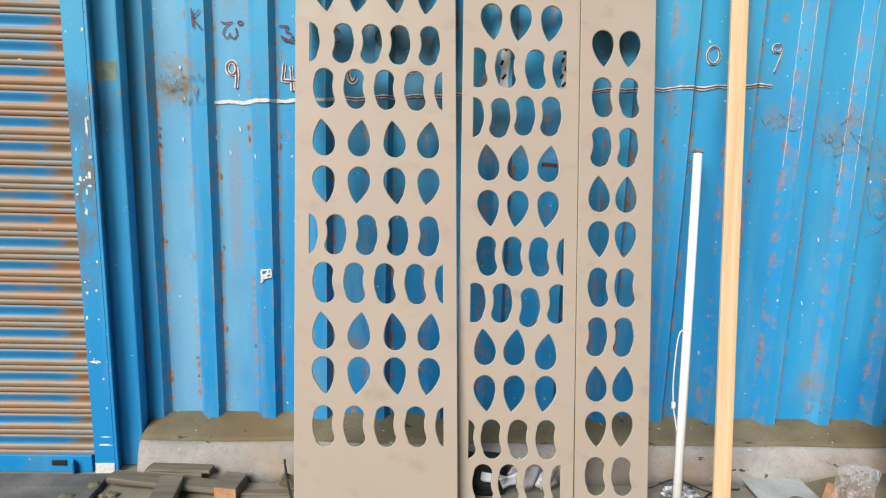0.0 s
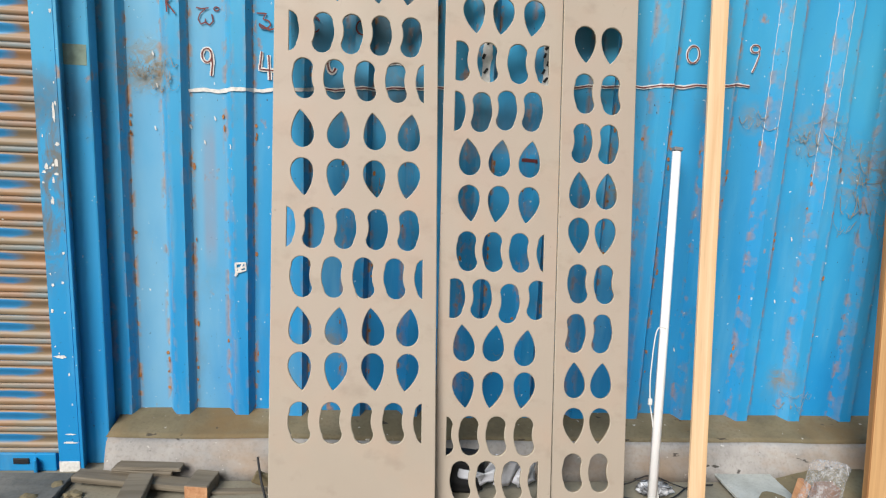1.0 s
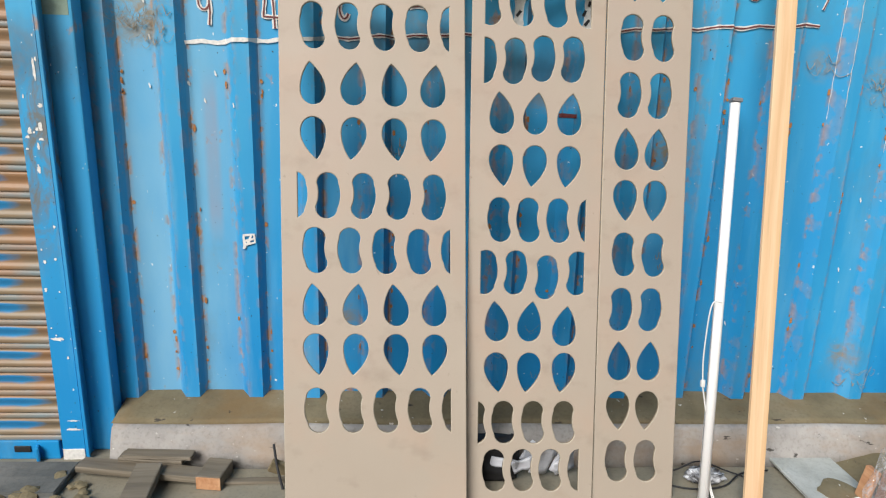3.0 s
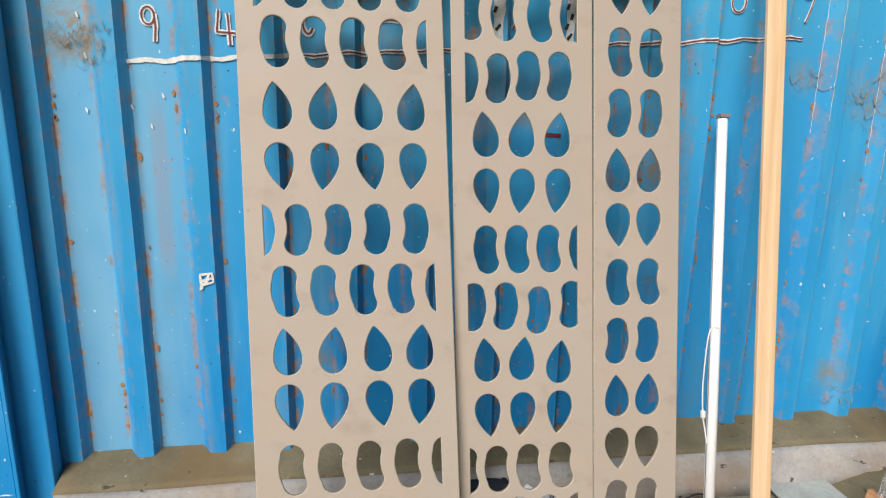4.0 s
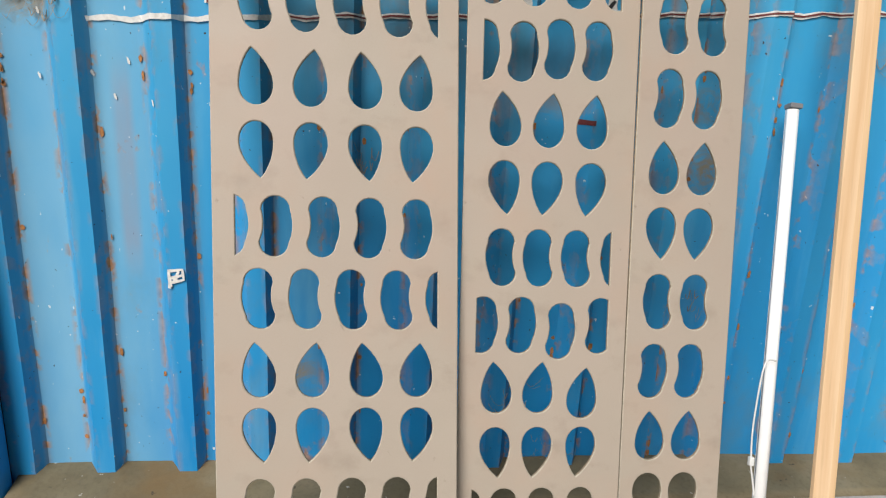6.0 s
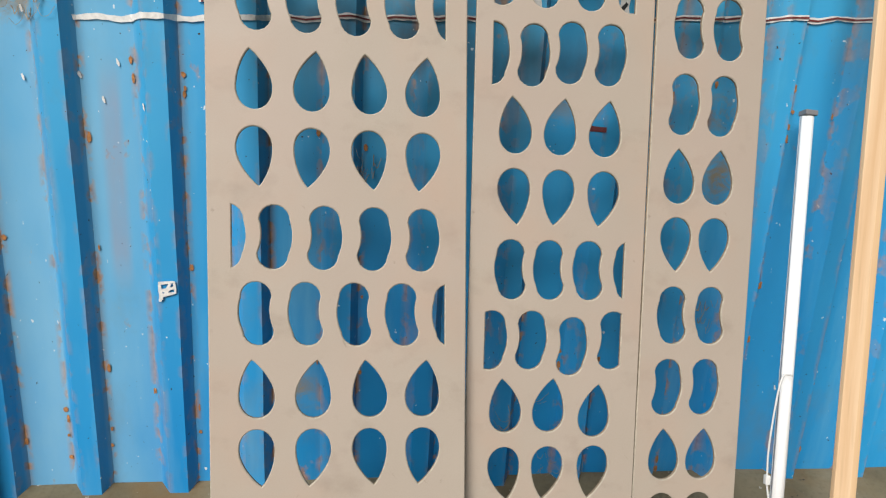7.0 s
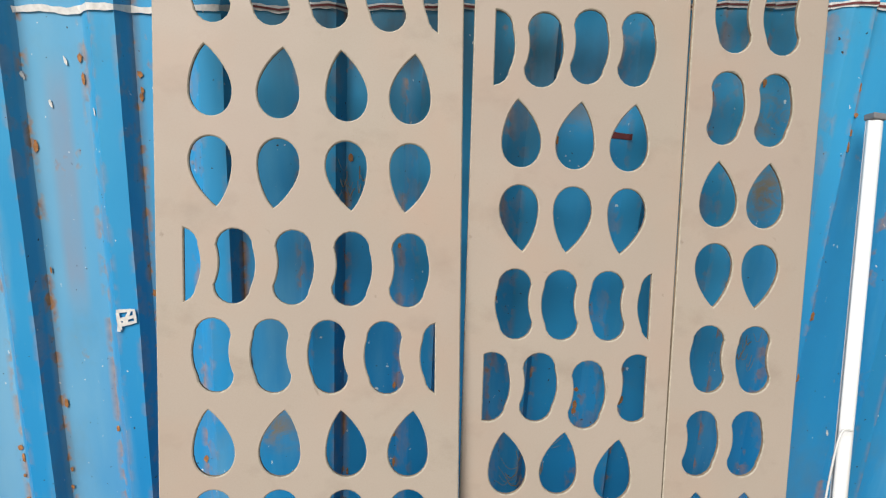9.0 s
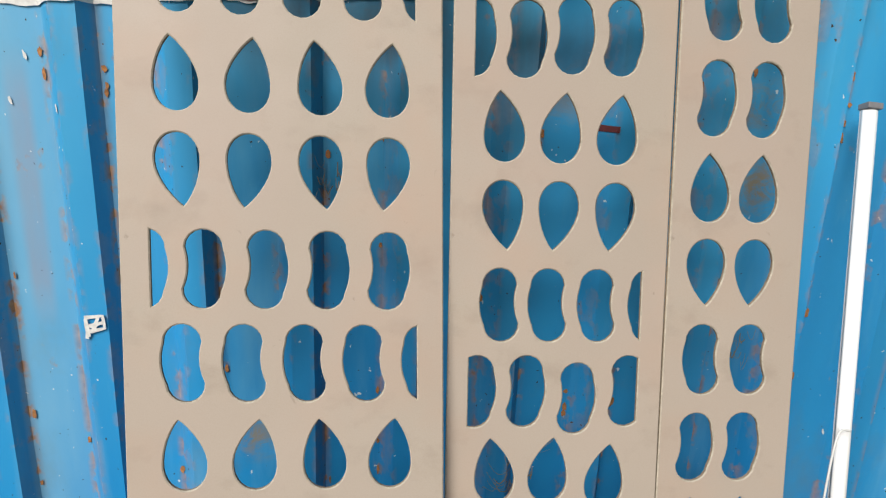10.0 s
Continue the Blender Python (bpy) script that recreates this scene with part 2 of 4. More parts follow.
RED = simple("red_plastic", (0.72, 0.10, 0.09), 0.55, vary=0.2, scale=35)
BROWN = simple("brown_block", (0.26, 0.16, 0.12), 0.8, vary=0.25)


def make_rag():
    m = Mat("grubby_white_rag", 0.8)
    c = m.ramp(m.noise(28, 5, None, 0.65, 1.0), (0.40, (0.03, 0.03, 0.032)), (0.50, (0.30, 0.31, 0.33)), (0.58, (0.72, 0.74, 0.78)))
    m.color(c).bump(m.noise(45, 4), 0.6, 0.006)
    return m.m


RAG = make_rag()
PAPER = simple("white_paper", (0.72, 0.74, 0.80), 0.8, vary=0.2, scale=25)
OLIVE = simple("faded_olive_paint", (0.22, 0.30, 0.24), 0.6, vary=0.2)
WEB = simple("dusty_cobweb", (0.33, 0.29, 0.23), 0.95, vary=0.2)
RUST = simple("orange_rust", (0.40, 0.175, 0.06), 0.9, vary=0.35, scale=140)
DARKSLAB = simple("dark_slate", (0.05, 0.055, 0.06), 0.7, vary=0.3, scale=12)


def make_film():
    m = Mat("clear_plastic_film", 0.08)
    m.color((0.85, 0.86, 0.88)).bump(m.noise(40, 5, None, 0.6, 1.5), 1.0, 0.010)
    m.b.inputs["Specular IOR Level"].default_value = 1.0
    clear = m.t.nodes.new("ShaderNodeBsdfTransparent")
    both = m.t.nodes.new("ShaderNodeMixShader")
    crease = m.ramp(m.noise(26, 5, None, 0.6, 2.0), (0.45, 0.10), (0.62, 0.42))
    m.t.links.new(crease, both.inputs[0])
    m.t.links.new(clear.outputs[0], both.inputs[1])
    m.t.links.new(m.b.outputs[0], both.inputs[2])
    m.t.links.new(both.outputs[0], m.t.nodes["Material Output"].inputs[0])
    return m.m


FILM = make_film()
SILL = make_concrete("dark_worn_concrete", ((0.07, 0.075, 0.075), (0.13, 0.135, 0.13), (0.20, 0.20, 0.19)), 5.0, False)

# ---- mesh helpers ----


def part(name, bm, material, parent=None, label="", smooth=False):
    """Links a bmesh as one object; under a parent it is a part."""
    me = bpy.data.meshes.new(name)
    bm.normal_update()
    bm.to_mesh(me)
    bm.free()
    for mt in material if isinstance(material, (list, tuple)) else [material]:
        me.materials.append(mt)
    if smooth:
        me.polygons.foreach_set("use_smooth", [True] * len(me.polygons))
    ob = new(name, me)
    if parent:
        ob.parent = parent
    if label:
        tagged(ob, label)
    return ob


def empty(name, at=(0, 0, 0)):
    ob = new(name)
    ob.empty_display_size = 0.05
    ob.location = at
    return ob


def box(size, at=(0, 0, 0), bevel=0.0, turn=None, cuts=0, jitter=0.0, seed=1):
    """A box of full size round at, with small bevels and, if wanted, uneven faces."""
    bm = bmesh.new()
    bmesh.ops.create_cube(bm, size=1.0)
    bmesh.ops.scale(bm, vec=size, verts=bm.verts)
    if bevel:
        bmesh.ops.bevel(bm, geom=bm.edges[:], offset=bevel, segments=2, affect="EDGES", profile=0.6)
    if cuts:
        bmesh.ops.subdivide_edges(bm, edges=bm.edges[:], cuts=cuts, use_grid_fill=True)
    if jitter:
        rnd = random.Random(seed)
        for v in bm.verts:
            v.co += Vector([rnd.uniform(-jitter, jitter) for _ in range(3)])
    if turn:
        bmesh.ops.rotate(bm, cent=(0, 0, 0), matrix=Euler([radians(a) for a in turn]).to_matrix(), verts=bm.verts)
    bmesh.ops.translate(bm, vec=at, verts=bm.verts)
    return bm


def prism(profile, x0, x1, steps=1, wobble=0.0, closed=True):
    """A profile of (y, z) points swept along x."""
    bm = bmesh.new()
    rings = []
    for k in range(steps + 1):
        x = x0 + (x1 - x0) * k / steps
        rings.append([bm.verts.new((x, y + wobble * noise.noise((x * 3, y * 9, z * 9)), z + wobble * noise.noise((x * 3 + 7, y * 9, z * 9)) * (z > 0.02))) for y, z in profile])
    n = len(profile)
    for a, b in zip(rings, rings[1:]):
        for i in range(n if closed else n - 1):
            bm.faces.new((a[i], a[(i + 1) % n], b[(i + 1) % n], b[i]))
    if closed:
        bm.faces.new(rings[0][::-1])
        bm.faces.new(rings[-1])
    bmesh.ops.recalc_face_normals(bm, faces=bm.faces)
    return bm


def tube(points, radius, sides=8):
    """A round rod along a smoothed run of points."""
    pts = [Vector(p) for p in points]
    fine = []
    for i in range(len(pts) - 1):
        p0, p1, p2, p3 = pts[max(i - 1, 0)], pts[i], pts[i + 1], pts[min(i + 2, len(pts) - 1)]
        for k in range(6):
            t = k / 6
            fine.append(0.5 * (2 * p1 + (p2 - p0) * t + (2 * p0 - 5 * p1 + 4 * p2 - p3) * t**2 + (3 * p1 - p0 - 3 * p2 + p3) * t**3))
    fine.append(pts[-1])
    bm = bmesh.new()
    rings = []
    for i, p in enumerate(fine):
        d = (fine[min(i + 1, len(fine) - 1)] - fine[max(i - 1, 0)]).normalized()
        a = d.orthogonal().normalized() if not rings else (side - d * side.dot(d)).normalized()
        side = a
        b = d.cross(a)
        rings.append([bm.verts.new(p + radius * (a * math.cos(2 * math.pi * s / sides) + b * math.sin(2 * math.pi * s / sides))) for s in range(sides)])
    for r, s in zip(rings, rings[1:]):
        for i in range(sides):
            bm.faces.new((r[i], r[(i + 1) % sides], s[(i + 1) % sides], s[i]))
    bm.faces.new(rings[0][::-1])
    bm.faces.new(rings[-1])
    bmesh.ops.recalc_face_normals(bm, faces=bm.faces)
    return bm


# ---- setting: ground, corrugated wall, ledge ----
bm = bmesh.new()
bmesh.ops.create_grid(bm, x_segments=8, y_segments=8, size=150)
tagged(part("ground", bm, GROUND), "dusty tan concrete yard in front of the steel wall", "ground", kind="structure")

RIDGE, SLOPE, FALL, DEPTH = 0.045, 0.029, 0.018, 0.036
RIBS = [-1.383, -1.184, -0.976, -0.787] + [-0.577 + 0.2094 * k for k in range(6)] + [0.689, 0.908, 1.120, 1.332, 1.546, 1.76, 1.974]


def wall_profile():
    """(x, y, wear) along the corrugated sheet; wear is strong in the folds."""
    pts = [(RIBS[0] - RIDGE - 0.014, 0.0, 0.2)]
    for n, xr in enumerate(RIBS):
        left = xr - RIDGE
        pts += [(left, 0.0, 0.25), (left + 0.012, 0.0, 0.0), (xr - 0.012, 0.0, 0.0), (xr, 0.0, 0.3), (xr + FALL * 0.6, DEPTH * 0.6, 0.1), (xr + FALL, DEPTH, 1.0)]
        nxt = RIBS[n + 1] - RIDGE - SLOPE if n + 1 < len(RIBS) else xr + FALL + 0.09
        pts += [(xr + FALL + 0.007, DEPTH, 0.5), (xr + FALL + 0.015, DEPTH, 0.0), (nxt - 0.014, DEPTH, 0.0), (nxt - 0.006, DEPTH, 0.35), (nxt, DEPTH, 0.6), (nxt + SLOPE * 0.5, DEPTH * 0.5, 0.12)]
    return pts


PROFILE = wall_profile()


def wall_y(x):
    for (xa, ya, _), (xb, yb, _) in zip(PROFILE, PROFILE[1:]):
        if xa <= x <= xb:
            return ya + (yb - ya) * (x - xa) / max(xb - xa, 1e-6)
    return 0.0


def corrugated_wall():
    bm = bmesh.new()
    wear = bm.verts.layers.float.new("wear")
    dust = bm.verts.layers.float.new("dust")
    zs = [0.10 + 2.42 * k / 22 for k in range(23)]
    sheets = []
    for back in (0.0, 0.003):
        grid = []
        for z in zs:
            row = []
            for x, y, w in PROFILE:
                dent = 0.0022 * noise.noise((x * 5, z * 2.2, 3)) + 0.0012 * noise.noise((x * 17, z * 6, 9))
                v = bm.verts.new((x + 0.0015 * noise.noise((x * 4, z * 5, 1)), y + back + dent, z))
                v[wear] = w
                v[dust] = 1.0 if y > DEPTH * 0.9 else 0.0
                row.append(v)
            grid.append(row)
        sheets.append(grid)
        for a, b in zip(grid, grid[1:]):
            for i in range(len(a) - 1):
                bm.faces.new((a[i], a[i + 1], b[i + 1], b[i]) if not back else (a[i], b[i], b[i + 1], a[i + 1]))
    f, r = sheets
    for a, b in ((f[0], r[0]), (f[-1], r[-1])):
        for i in range(len(a) - 1):
            bm.faces.new((a[i], a[i + 1], b[i + 1], b[i]))
    return bm


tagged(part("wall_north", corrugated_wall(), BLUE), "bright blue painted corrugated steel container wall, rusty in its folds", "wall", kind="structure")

# the rest of the container body, out of sight
tagged(part("container_roof", box((6.2, 2.4, 0.05), (0.1, 1.22, 2.545)), BLUE_FLAT), "blue painted flat steel container roof", "roof", kind="structure")
tagged(part("wall_east", box((0.04, 2.36, 2.5), (2.14, 1.24, 1.26)), BLUE_FLAT), "blue painted steel end wall of the container", "wall", kind="structure")
tagged(part("wall_west", box((0.04, 2.36, 2.5), (-2.95, 1.24, 1.26)), BLUE_FLAT), "blue painted steel end wall of the container", "wall", kind="structure")
tagged(part("wall_south", box((5.1, 0.04, 2.5), (-0.4, 2.42, 1.26)), BLUE_FLAT), "blue painted steel back wall of the container", "wall", kind="structure")

LEDGE = [(0.10, 0.0), (0.10, 0.165), (0.03, 0.158), (-0.02, 0.145), (-0.09, 0.128), (-0.122, 0.121)]
FACE = [(-0.122, 0.1205), (-0.137, 0.112), (-0.150, 0.085), (-0.165, 0.04), (-0.185, 0.0), (-0.06, 0.0), (-0.06, 0.1)]
ledge = empty("ledge", (0, 0, 0))
tagged(ledge, "grey plastered kerb with a muddy mortar top along the wall", "kerb", kind="structure")
part("mortar_top", prism(LEDGE, -1.425, 2.1, 90, 0.006), MUD, ledge, "brown muddy mortar bed", True)
part("plaster_face", prism(FACE, -1.418, 2.1, 90, 0.006), PLASTER, ledge, "stained grey plaster face", True)

# ---- rolling shutter bay ----


def slat_mesh(x0, x1, pitch):
    """One shutter slat: a hollow, then two rolled bulges; wear follows the rolled parts."""
    prof = [(0.004, 0.0, 0.7), (-0.001, 0.0015, 1.0), (-0.003, 0.007, 1.0), (-0.003, 0.013, 0.9), (-0.001, 0.0165, 0.8), (0.005, 0.018, 0.3), (0.0, 0.0198, 0.8),
            (-0.002, 0.024, 0.7), (-0.003, 0.030, 0.9), (-0.001, 0.035, 0.75), (0.002, 0.038, 0.5), (0.004, 0.044, 0.25), (0.003, 0.051, 0.0), (-0.002, 0.061, 0.0), (-0.005, 0.069, 0.05), (-0.004, 0.0755, 0.6), (0.004, pitch, 0.7)]
    bm = bmesh.new()
    wear = bm.verts.layers.float.new("wear")
    rows = []
    steps = 24
    for k in range(steps + 1):
        x = x0 + (x1 - x0) * k / steps
        near = max(0.0, 1 - (x1 - x) / 0.09)
        row = []
        for y, z, w in prof:
            v = bm.verts.new((x, y + 0.0008 * noise.noise((x * 9, z * 40, 0)), z))
            v[wear] = min(1.0, w + near * 0.8)
            row.append(v)
        rows.append(row)
    for a, b in zip(rows, rows[1:]):
        for i in range(len(prof) - 1):
            bm.faces.new((a[i], b[i], b[i + 1], a[i + 1]))
    back = [[bm.verts.new(v.co + Vector((0, 0.014 - v.co.y, 0))) for v in (r[0], r[-1])] for r in rows]
    for (a, b), r, s in zip(zip(back, back[1:]), rows, rows[1:]):
        bm.faces.new((a[0], a[1], b[1], b[0]))
        bm.faces.new((r[0], a[0], b[0], s[0]))
        bm.faces.new((r[-1], s[-1], b[1], a[1]))
    return bm


SHUT_Y, PITCH, SLAT0 = -0.118, 0.0777, 0.060
shutter = tagged(empty("rolling_shutter", (-2.25, SHUT_Y, 0)), "closed rolling steel shutter, blue paint worn to tan and rust", "shutter")
first = part("slat", slat_mesh(-0.65, 0.672, PITCH), SHUTTER, shutter, smooth=True)
first.location = (0, 0, SLAT0)
for k in range(1, 31):
    ob = first.copy()
    scene.collection.objects.link(ob)
    ob.location = (0.004 * math.sin(k * 7.1), 0.0012 * math.sin(k * 3.3), SLAT0 + PITCH * k)
part("bottom_bar", box((1.31, 0.02, 0.064), (0.006, 0.0, 0.032), 0.004), BLUE_FLAT, shutter, "flat blue bottom bar")
lug = part("lock_lug", box((0.010, 0.03, 0.05), (0.60, -0.022, 0.028), 0.004, (0, 0, 25)), BLUE_FLAT, shutter, "blue steel locking lug with a hole")
part("lug_plate", box((0.05, 0.006, 0.02), (0.55, -0.012, 0.038), 0.002), DARKMETAL, shutter)
for n, z in enumerate((0.115, 0.193, 0.271, 0.85, 0.93, 1.385)):
    bmr = bmesh.new()
    bmesh.ops.create_uvsphere(bmr, u_segments=10, v_segments=6, radius=0.006)
    bmesh.ops.scale(bmr, vec=(1.2, 0.5, 1), verts=bmr.verts)
    bmesh.ops.translate(bmr, vec=(0.57 - 0.008 * n, 0.002, z + 0.012), verts=bmr.verts)
    part("rivet", bmr, CHALK, shutter, smooth=True)

channel = tagged(empty("shutter_guide", (-1.545, -0.127, 0)), "blue painted steel shutter guide, chipped to white at its foot", "shutter guide")
prof = [(-0.034, 0.0), (0.034, 0.0), (0.034, 0.05), (0.028, 0.05), (0.028, 0.006), (-0.028, 0.006), (-0.028, 0.05), (-0.034, 0.05)]
bm = bmesh.new()
zs = [0.0, 0.6, 1.2, 1.8, 2.5]
rings = [[bm.verts.new((x, y, z)) for x, y in prof] for z in zs]
for a, b in zip(rings, rings[1:]):
    for i in range(8):
        bm.faces.new((a[i], a[(i + 1) % 8], b[(i + 1) % 8], b[i]))
bmesh.ops.recalc_face_normals(bm, faces=bm.faces)
part("channel", bm, BLUE_WORN, channel)
part("lip", box((0.010, 0.010, 2.5), (0.043, -0.001, 1.25), 0.002), BLUE_FLAT, channel)
part("bare_foot", box((0.066, 0.003, 0.036), (0.0, -0.002, 0.018), 0.001, None, 2, 0.001), CHALK, channel, "white chipped foot")
chips = random.Random(11)
spots = [(chips.uniform(-0.02, 0.026), chips.gauss(1.03, 0.05), chips.uniform(0.004, 0.014), chips.uniform(0.006, 0.03)) for _ in range(8)]
spots += [(chips.uniform(-0.028, 0.028), chips.uniform(0.1, 1.5), chips.uniform(0.003, 0.007), chips.uniform(0.004, 0.012)) for _ in range(16)]
for cx, cz, w, h in spots + [(-0.008, 0.41, 0.03, 0.010), (0.004, 0.105, 0.045, 0.006), (0.010, 0.135, 0.03, 0.004), (0.02, 1.2, 0.006, 0.05)]:
    chip = bmesh.new()
    bmesh.ops.create_circle(chip, cap_ends=True, segments=18, radius=1.0)
    for v in chip.verts:
        v.co *= 1 + 0.6 * noise.noise(v.co * 2.5 + Vector((cz * 37, 0, 0)))
        v.co = Vector((cx + v.co.x * w * 0.6, -0.0012, cz + v.co.y * h * 0.6))
    part("paint_chip", chip, CHALK, channel)

post = tagged(empty("corner_post", (-1.477, -0.055, 0)), "blue painted square steel corner post with an olive patch", "post")
part("tube", box((0.088, 0.06, 2.5), (0, 0.01, 1.25), 0.006, None, 0), BLUE_FLAT, post)
part("paint_patch", box((0.070, 0.001, 0.062), (0.0, -0.0207, 1.375), 0), OLIVE, post, "faded olive paint patch")
part("web", box((0.040, 0.004, 2.5), (-0.061, 0.0, 1.25)), BLUE_FLAT, post)
# Added plate, coloured black to stand for the deep shade in the gap.
tagged(part("weld_plate", box((0.05, 0.004, 2.4), (-1.43, 0.045, 1.25)), BLACK), "added black plate standing for the shade in the gap beside the wall", "plate", kind="structure")
tagged(part("door_sill", box((0.95, 0.16, 0.022), (-1.98, -0.255, 0.011), 0.004, None, 3, 0.002), SILL), "worn grey concrete sill under the shutter", "sill", kind="structure")
tagged(part("slate_slab", box((0.85, 0.28, 0.016), (-2.03, -0.50, 0.008), 0.004), DARKSLAB), "dark slate slab lying before the shutter sill", "slab")

# ---- cut-out panels ----


def bean(cx, cy, side):
    """Kidney-shaped hole: a bent capsule; side +1 has its hollow on the right."""
    r, half, sag = 0.0300, 0.034, 0.0062
    spine = lambda y: 0.0031 - sag * (1 - (y / half) ** 2)
    out = [(spine(y) - r, y) for y in [half * (1 - k / 5) for k in range(1, 10)]]
    out += [(spine(-half) + r * math.cos(a), -half + r * math.sin(a)) for a in [math.pi + math.pi * k / 9 for k in range(10)]]
    out += [(spine(y) + r, y) for y in [half * (k / 5 - 1) for k in range(1, 10)]]
    out += [(spine(half) + r * math.cos(a), half + r * math.sin(a)) for a in [math.pi * k / 9 for k in range(10)]]
    c, s = math.cos(0.06), math.sin(0.06)
    out = [(c * x - s * y, s * x + c * y) for x, y in out]
    if side < 0:
        out = [(-x, y) for x, y in out][::-1]
    return [(cx + x, cy + y) for x, y in out]


def drop(cx, cy, up, lean):
    """Drop-shaped hole, its tip up or down and a little to one side."""
    out = []
    for k in range(32):
        a = 2 * math.pi * k / 32
        x = 0.035 * math.sin(a) * math.sin(a / 2) ** 0.74 / 0.814
        y = 0.0585 * math.cos(a)
        tip = max(0.0, (y + 0.01) / 0.069)
        out.append((cx + x + lean * tip**1.5, cy + up * y))
    return out[::up]


def clip(poly, lim, keep_right):
    out = []
    for (xa, ya), (xb, yb) in zip(poly, poly[1:] + poly[:1]):
        ina, inb = (xa > lim, xb > lim) if keep_right else (xa < lim, xb < lim)
        if ina:
            out.append((xa, ya))
        if ina != inb:
            t = (lim - xa) / (xb - xa)
            out.append((lim, ya + (yb - ya) * t))
    return out


def panel_mesh(name, width, length, rows, margins, skew, lean=0.009, thick=0.010, start=0.0):
    """A board with rows of holes; rows are (height, kind, centres)."""
    cu = bpy.data.curves.new(name, "CURVE")
    cu.dimensions, cu.fill_mode = "2D", "BOTH"
    cu.extrude, cu.bevel_depth, cu.offset, cu.bevel_resolution = thick / 2 - 0.0020, 0.0020, -0.0020, 0
    loops = [[(start, 0), (width, 0), (width, length), (start, length)]]
    for v, kind, us in rows:
        for k, u in enumerate(us):
            low = 0.013 if len(us) > 2 and k == 2 and 0.5 < v < 0.7 and margins[0] < 0.03 else 0.0
            v = v - low
            if kind in "ab":
                p = bean(u, v, 1 if kind == "a" else -1)
                p = clip(clip(p, margins[0], True), margins[1], False)
            else:
                sign = -1 if k == 0 or (k == 2 and len(us) == 4) else 1
                p = drop(u, v, 1, lean * sign) if kind == "u" else drop(u, v, -1, -lean * sign)
            v = v + low
            if len(p) > 3:
                loops.append(p)
    for p in loops:
        sp = cu.splines.new("POLY")
        sp.points.add(len(p) - 1)
        for q, (x, y) in zip(sp.points, p):
            q.co = (x - skew * y, y, 0, 1)
        sp.use_cyclic_u = True
    tmp = bpy.data.objects.new("tmp", cu)
    scene.collection.objects.link(tmp)
    dg = bpy.context.evaluated_depsgraph_get()
    me = bpy.data.meshes.new_from_object(tmp.evaluated_get(dg))
    bpy.data.objects.remove(tmp)
    bpy.data.curves.remove(cu)
    me.name = name
    weld = bmesh.new()
    weld.from_mesh(me)
    bmesh.ops.remove_doubles(weld, verts=weld.verts, dist=0.00005)
    weld.to_mesh(me)
    weld.free()
    me.materials.clear()
    me.materials.append(BOARD)
    me.materials.append(BOARD_EDGE)
    me.materials.append(BOARD_CUT)
    for p in me.polygons:
        p.material_index = 0 if p.normal.z > 0.95 else (1 if 0.3 < p.normal.z else 2)
        p.use_smooth = False
    return me


def stand_panel(me, x, y, slope, thick=0.010):
    """Puts a board's foot at x, y on the floor, leaning back to the wall."""
    up = Vector((0, slope, 1)).normalized()
    side = Vector((1, 0, 0))
    out = side.cross(up)
    m = Matrix((side, up, out)).transposed().to_4x4()
    m.translation = Vector((x, y, 0)) - out * thick / 2 + up * 0.0005
    ob = new(me.name, me)
    ob.matrix_world = m
    return ob


CENTRES = {"a": [0.091 + 0.0967 * k for k in range(5)], "b": [0.040] + [0.130 + 0.0985 * k for k in range(4)], "u": [0.092, 0.203, 0.317, 0.424], "d": [0.091, 0.203, 0.316, 0.425]}
WIDE_ROWS = [(v, kind, CENTRES[kind]) for v, kind in zip((0.301, 0.460, 0.600, 0.752, 0.905, 1.064, 1.214, 1.372, 1.519, 1.680, 1.83), "aduabduabdu")]
WIDE_ROWS[8] = (1.519, "b", (0.044, 0.153, 0.243, 0.334, 0.430))
MID_ROWS = [
    (0.097, "a", (0.076, 0.160, 0.244, 0.331)), (0.242, "a", (0.017, 0.101, 0.189, 0.280)), (0.391, "d", (0.078, 0.175, 0.278)), (0.541, "u", (0.078, 0.173, 0.276)),
    (0.684, "b", (0.044, 0.131, 0.222, 0.314)), (0.836, "a", (0.078, 0.162, 0.249, 0.340)), (0.991, "d", (0.081, 0.178, 0.277)), (1.139, "u", (0.081, 0.177, 0.275)),
    (1.284, "b", (0.030, 0.116)), (1.293, "b", (0.197, 0.282)), (1.445, "a", (0.038, 0.130, 0.228, 0.317)), (1.595, "d", (0.083, 0.179, 0.280)), (1.745, "u", (0.083, 0.179, 0.280)),
]
SLIM_ROWS = [(v, kind, (0.064, 0.152)) for v, kind in zip((0.118, 0.274, 0.423, 0.577, 0.739, 0.896, 1.043, 1.195, 1.355, 1.513), "adubadubad")]
SLIM_ROWS[7:] = [(v, kind, (0.068, 0.156)) for v, kind, _ in SLIM_ROWS[7:]]
wide = stand_panel(panel_mesh("cutout_panel", 0.514, 1.93, WIDE_ROWS, (0.046, 0.470), 0.024), -0.834, -0.417, 0.2225)
tagged(wide, "wide tan fibreboard panel with drop and bean cut-outs, leaning", "panel", "cut-out panels")
mid = stand_panel(panel_mesh("cutout_panel", 0.373, 1.97, MID_ROWS, (0.028, 0.330), 0.007, start=-0.009), -0.314, -0.364, 0.1894)
tagged(mid, "medium-width tan fibreboard panel with drop and bean cut-outs, leaning", "panel", "cut-out panels")
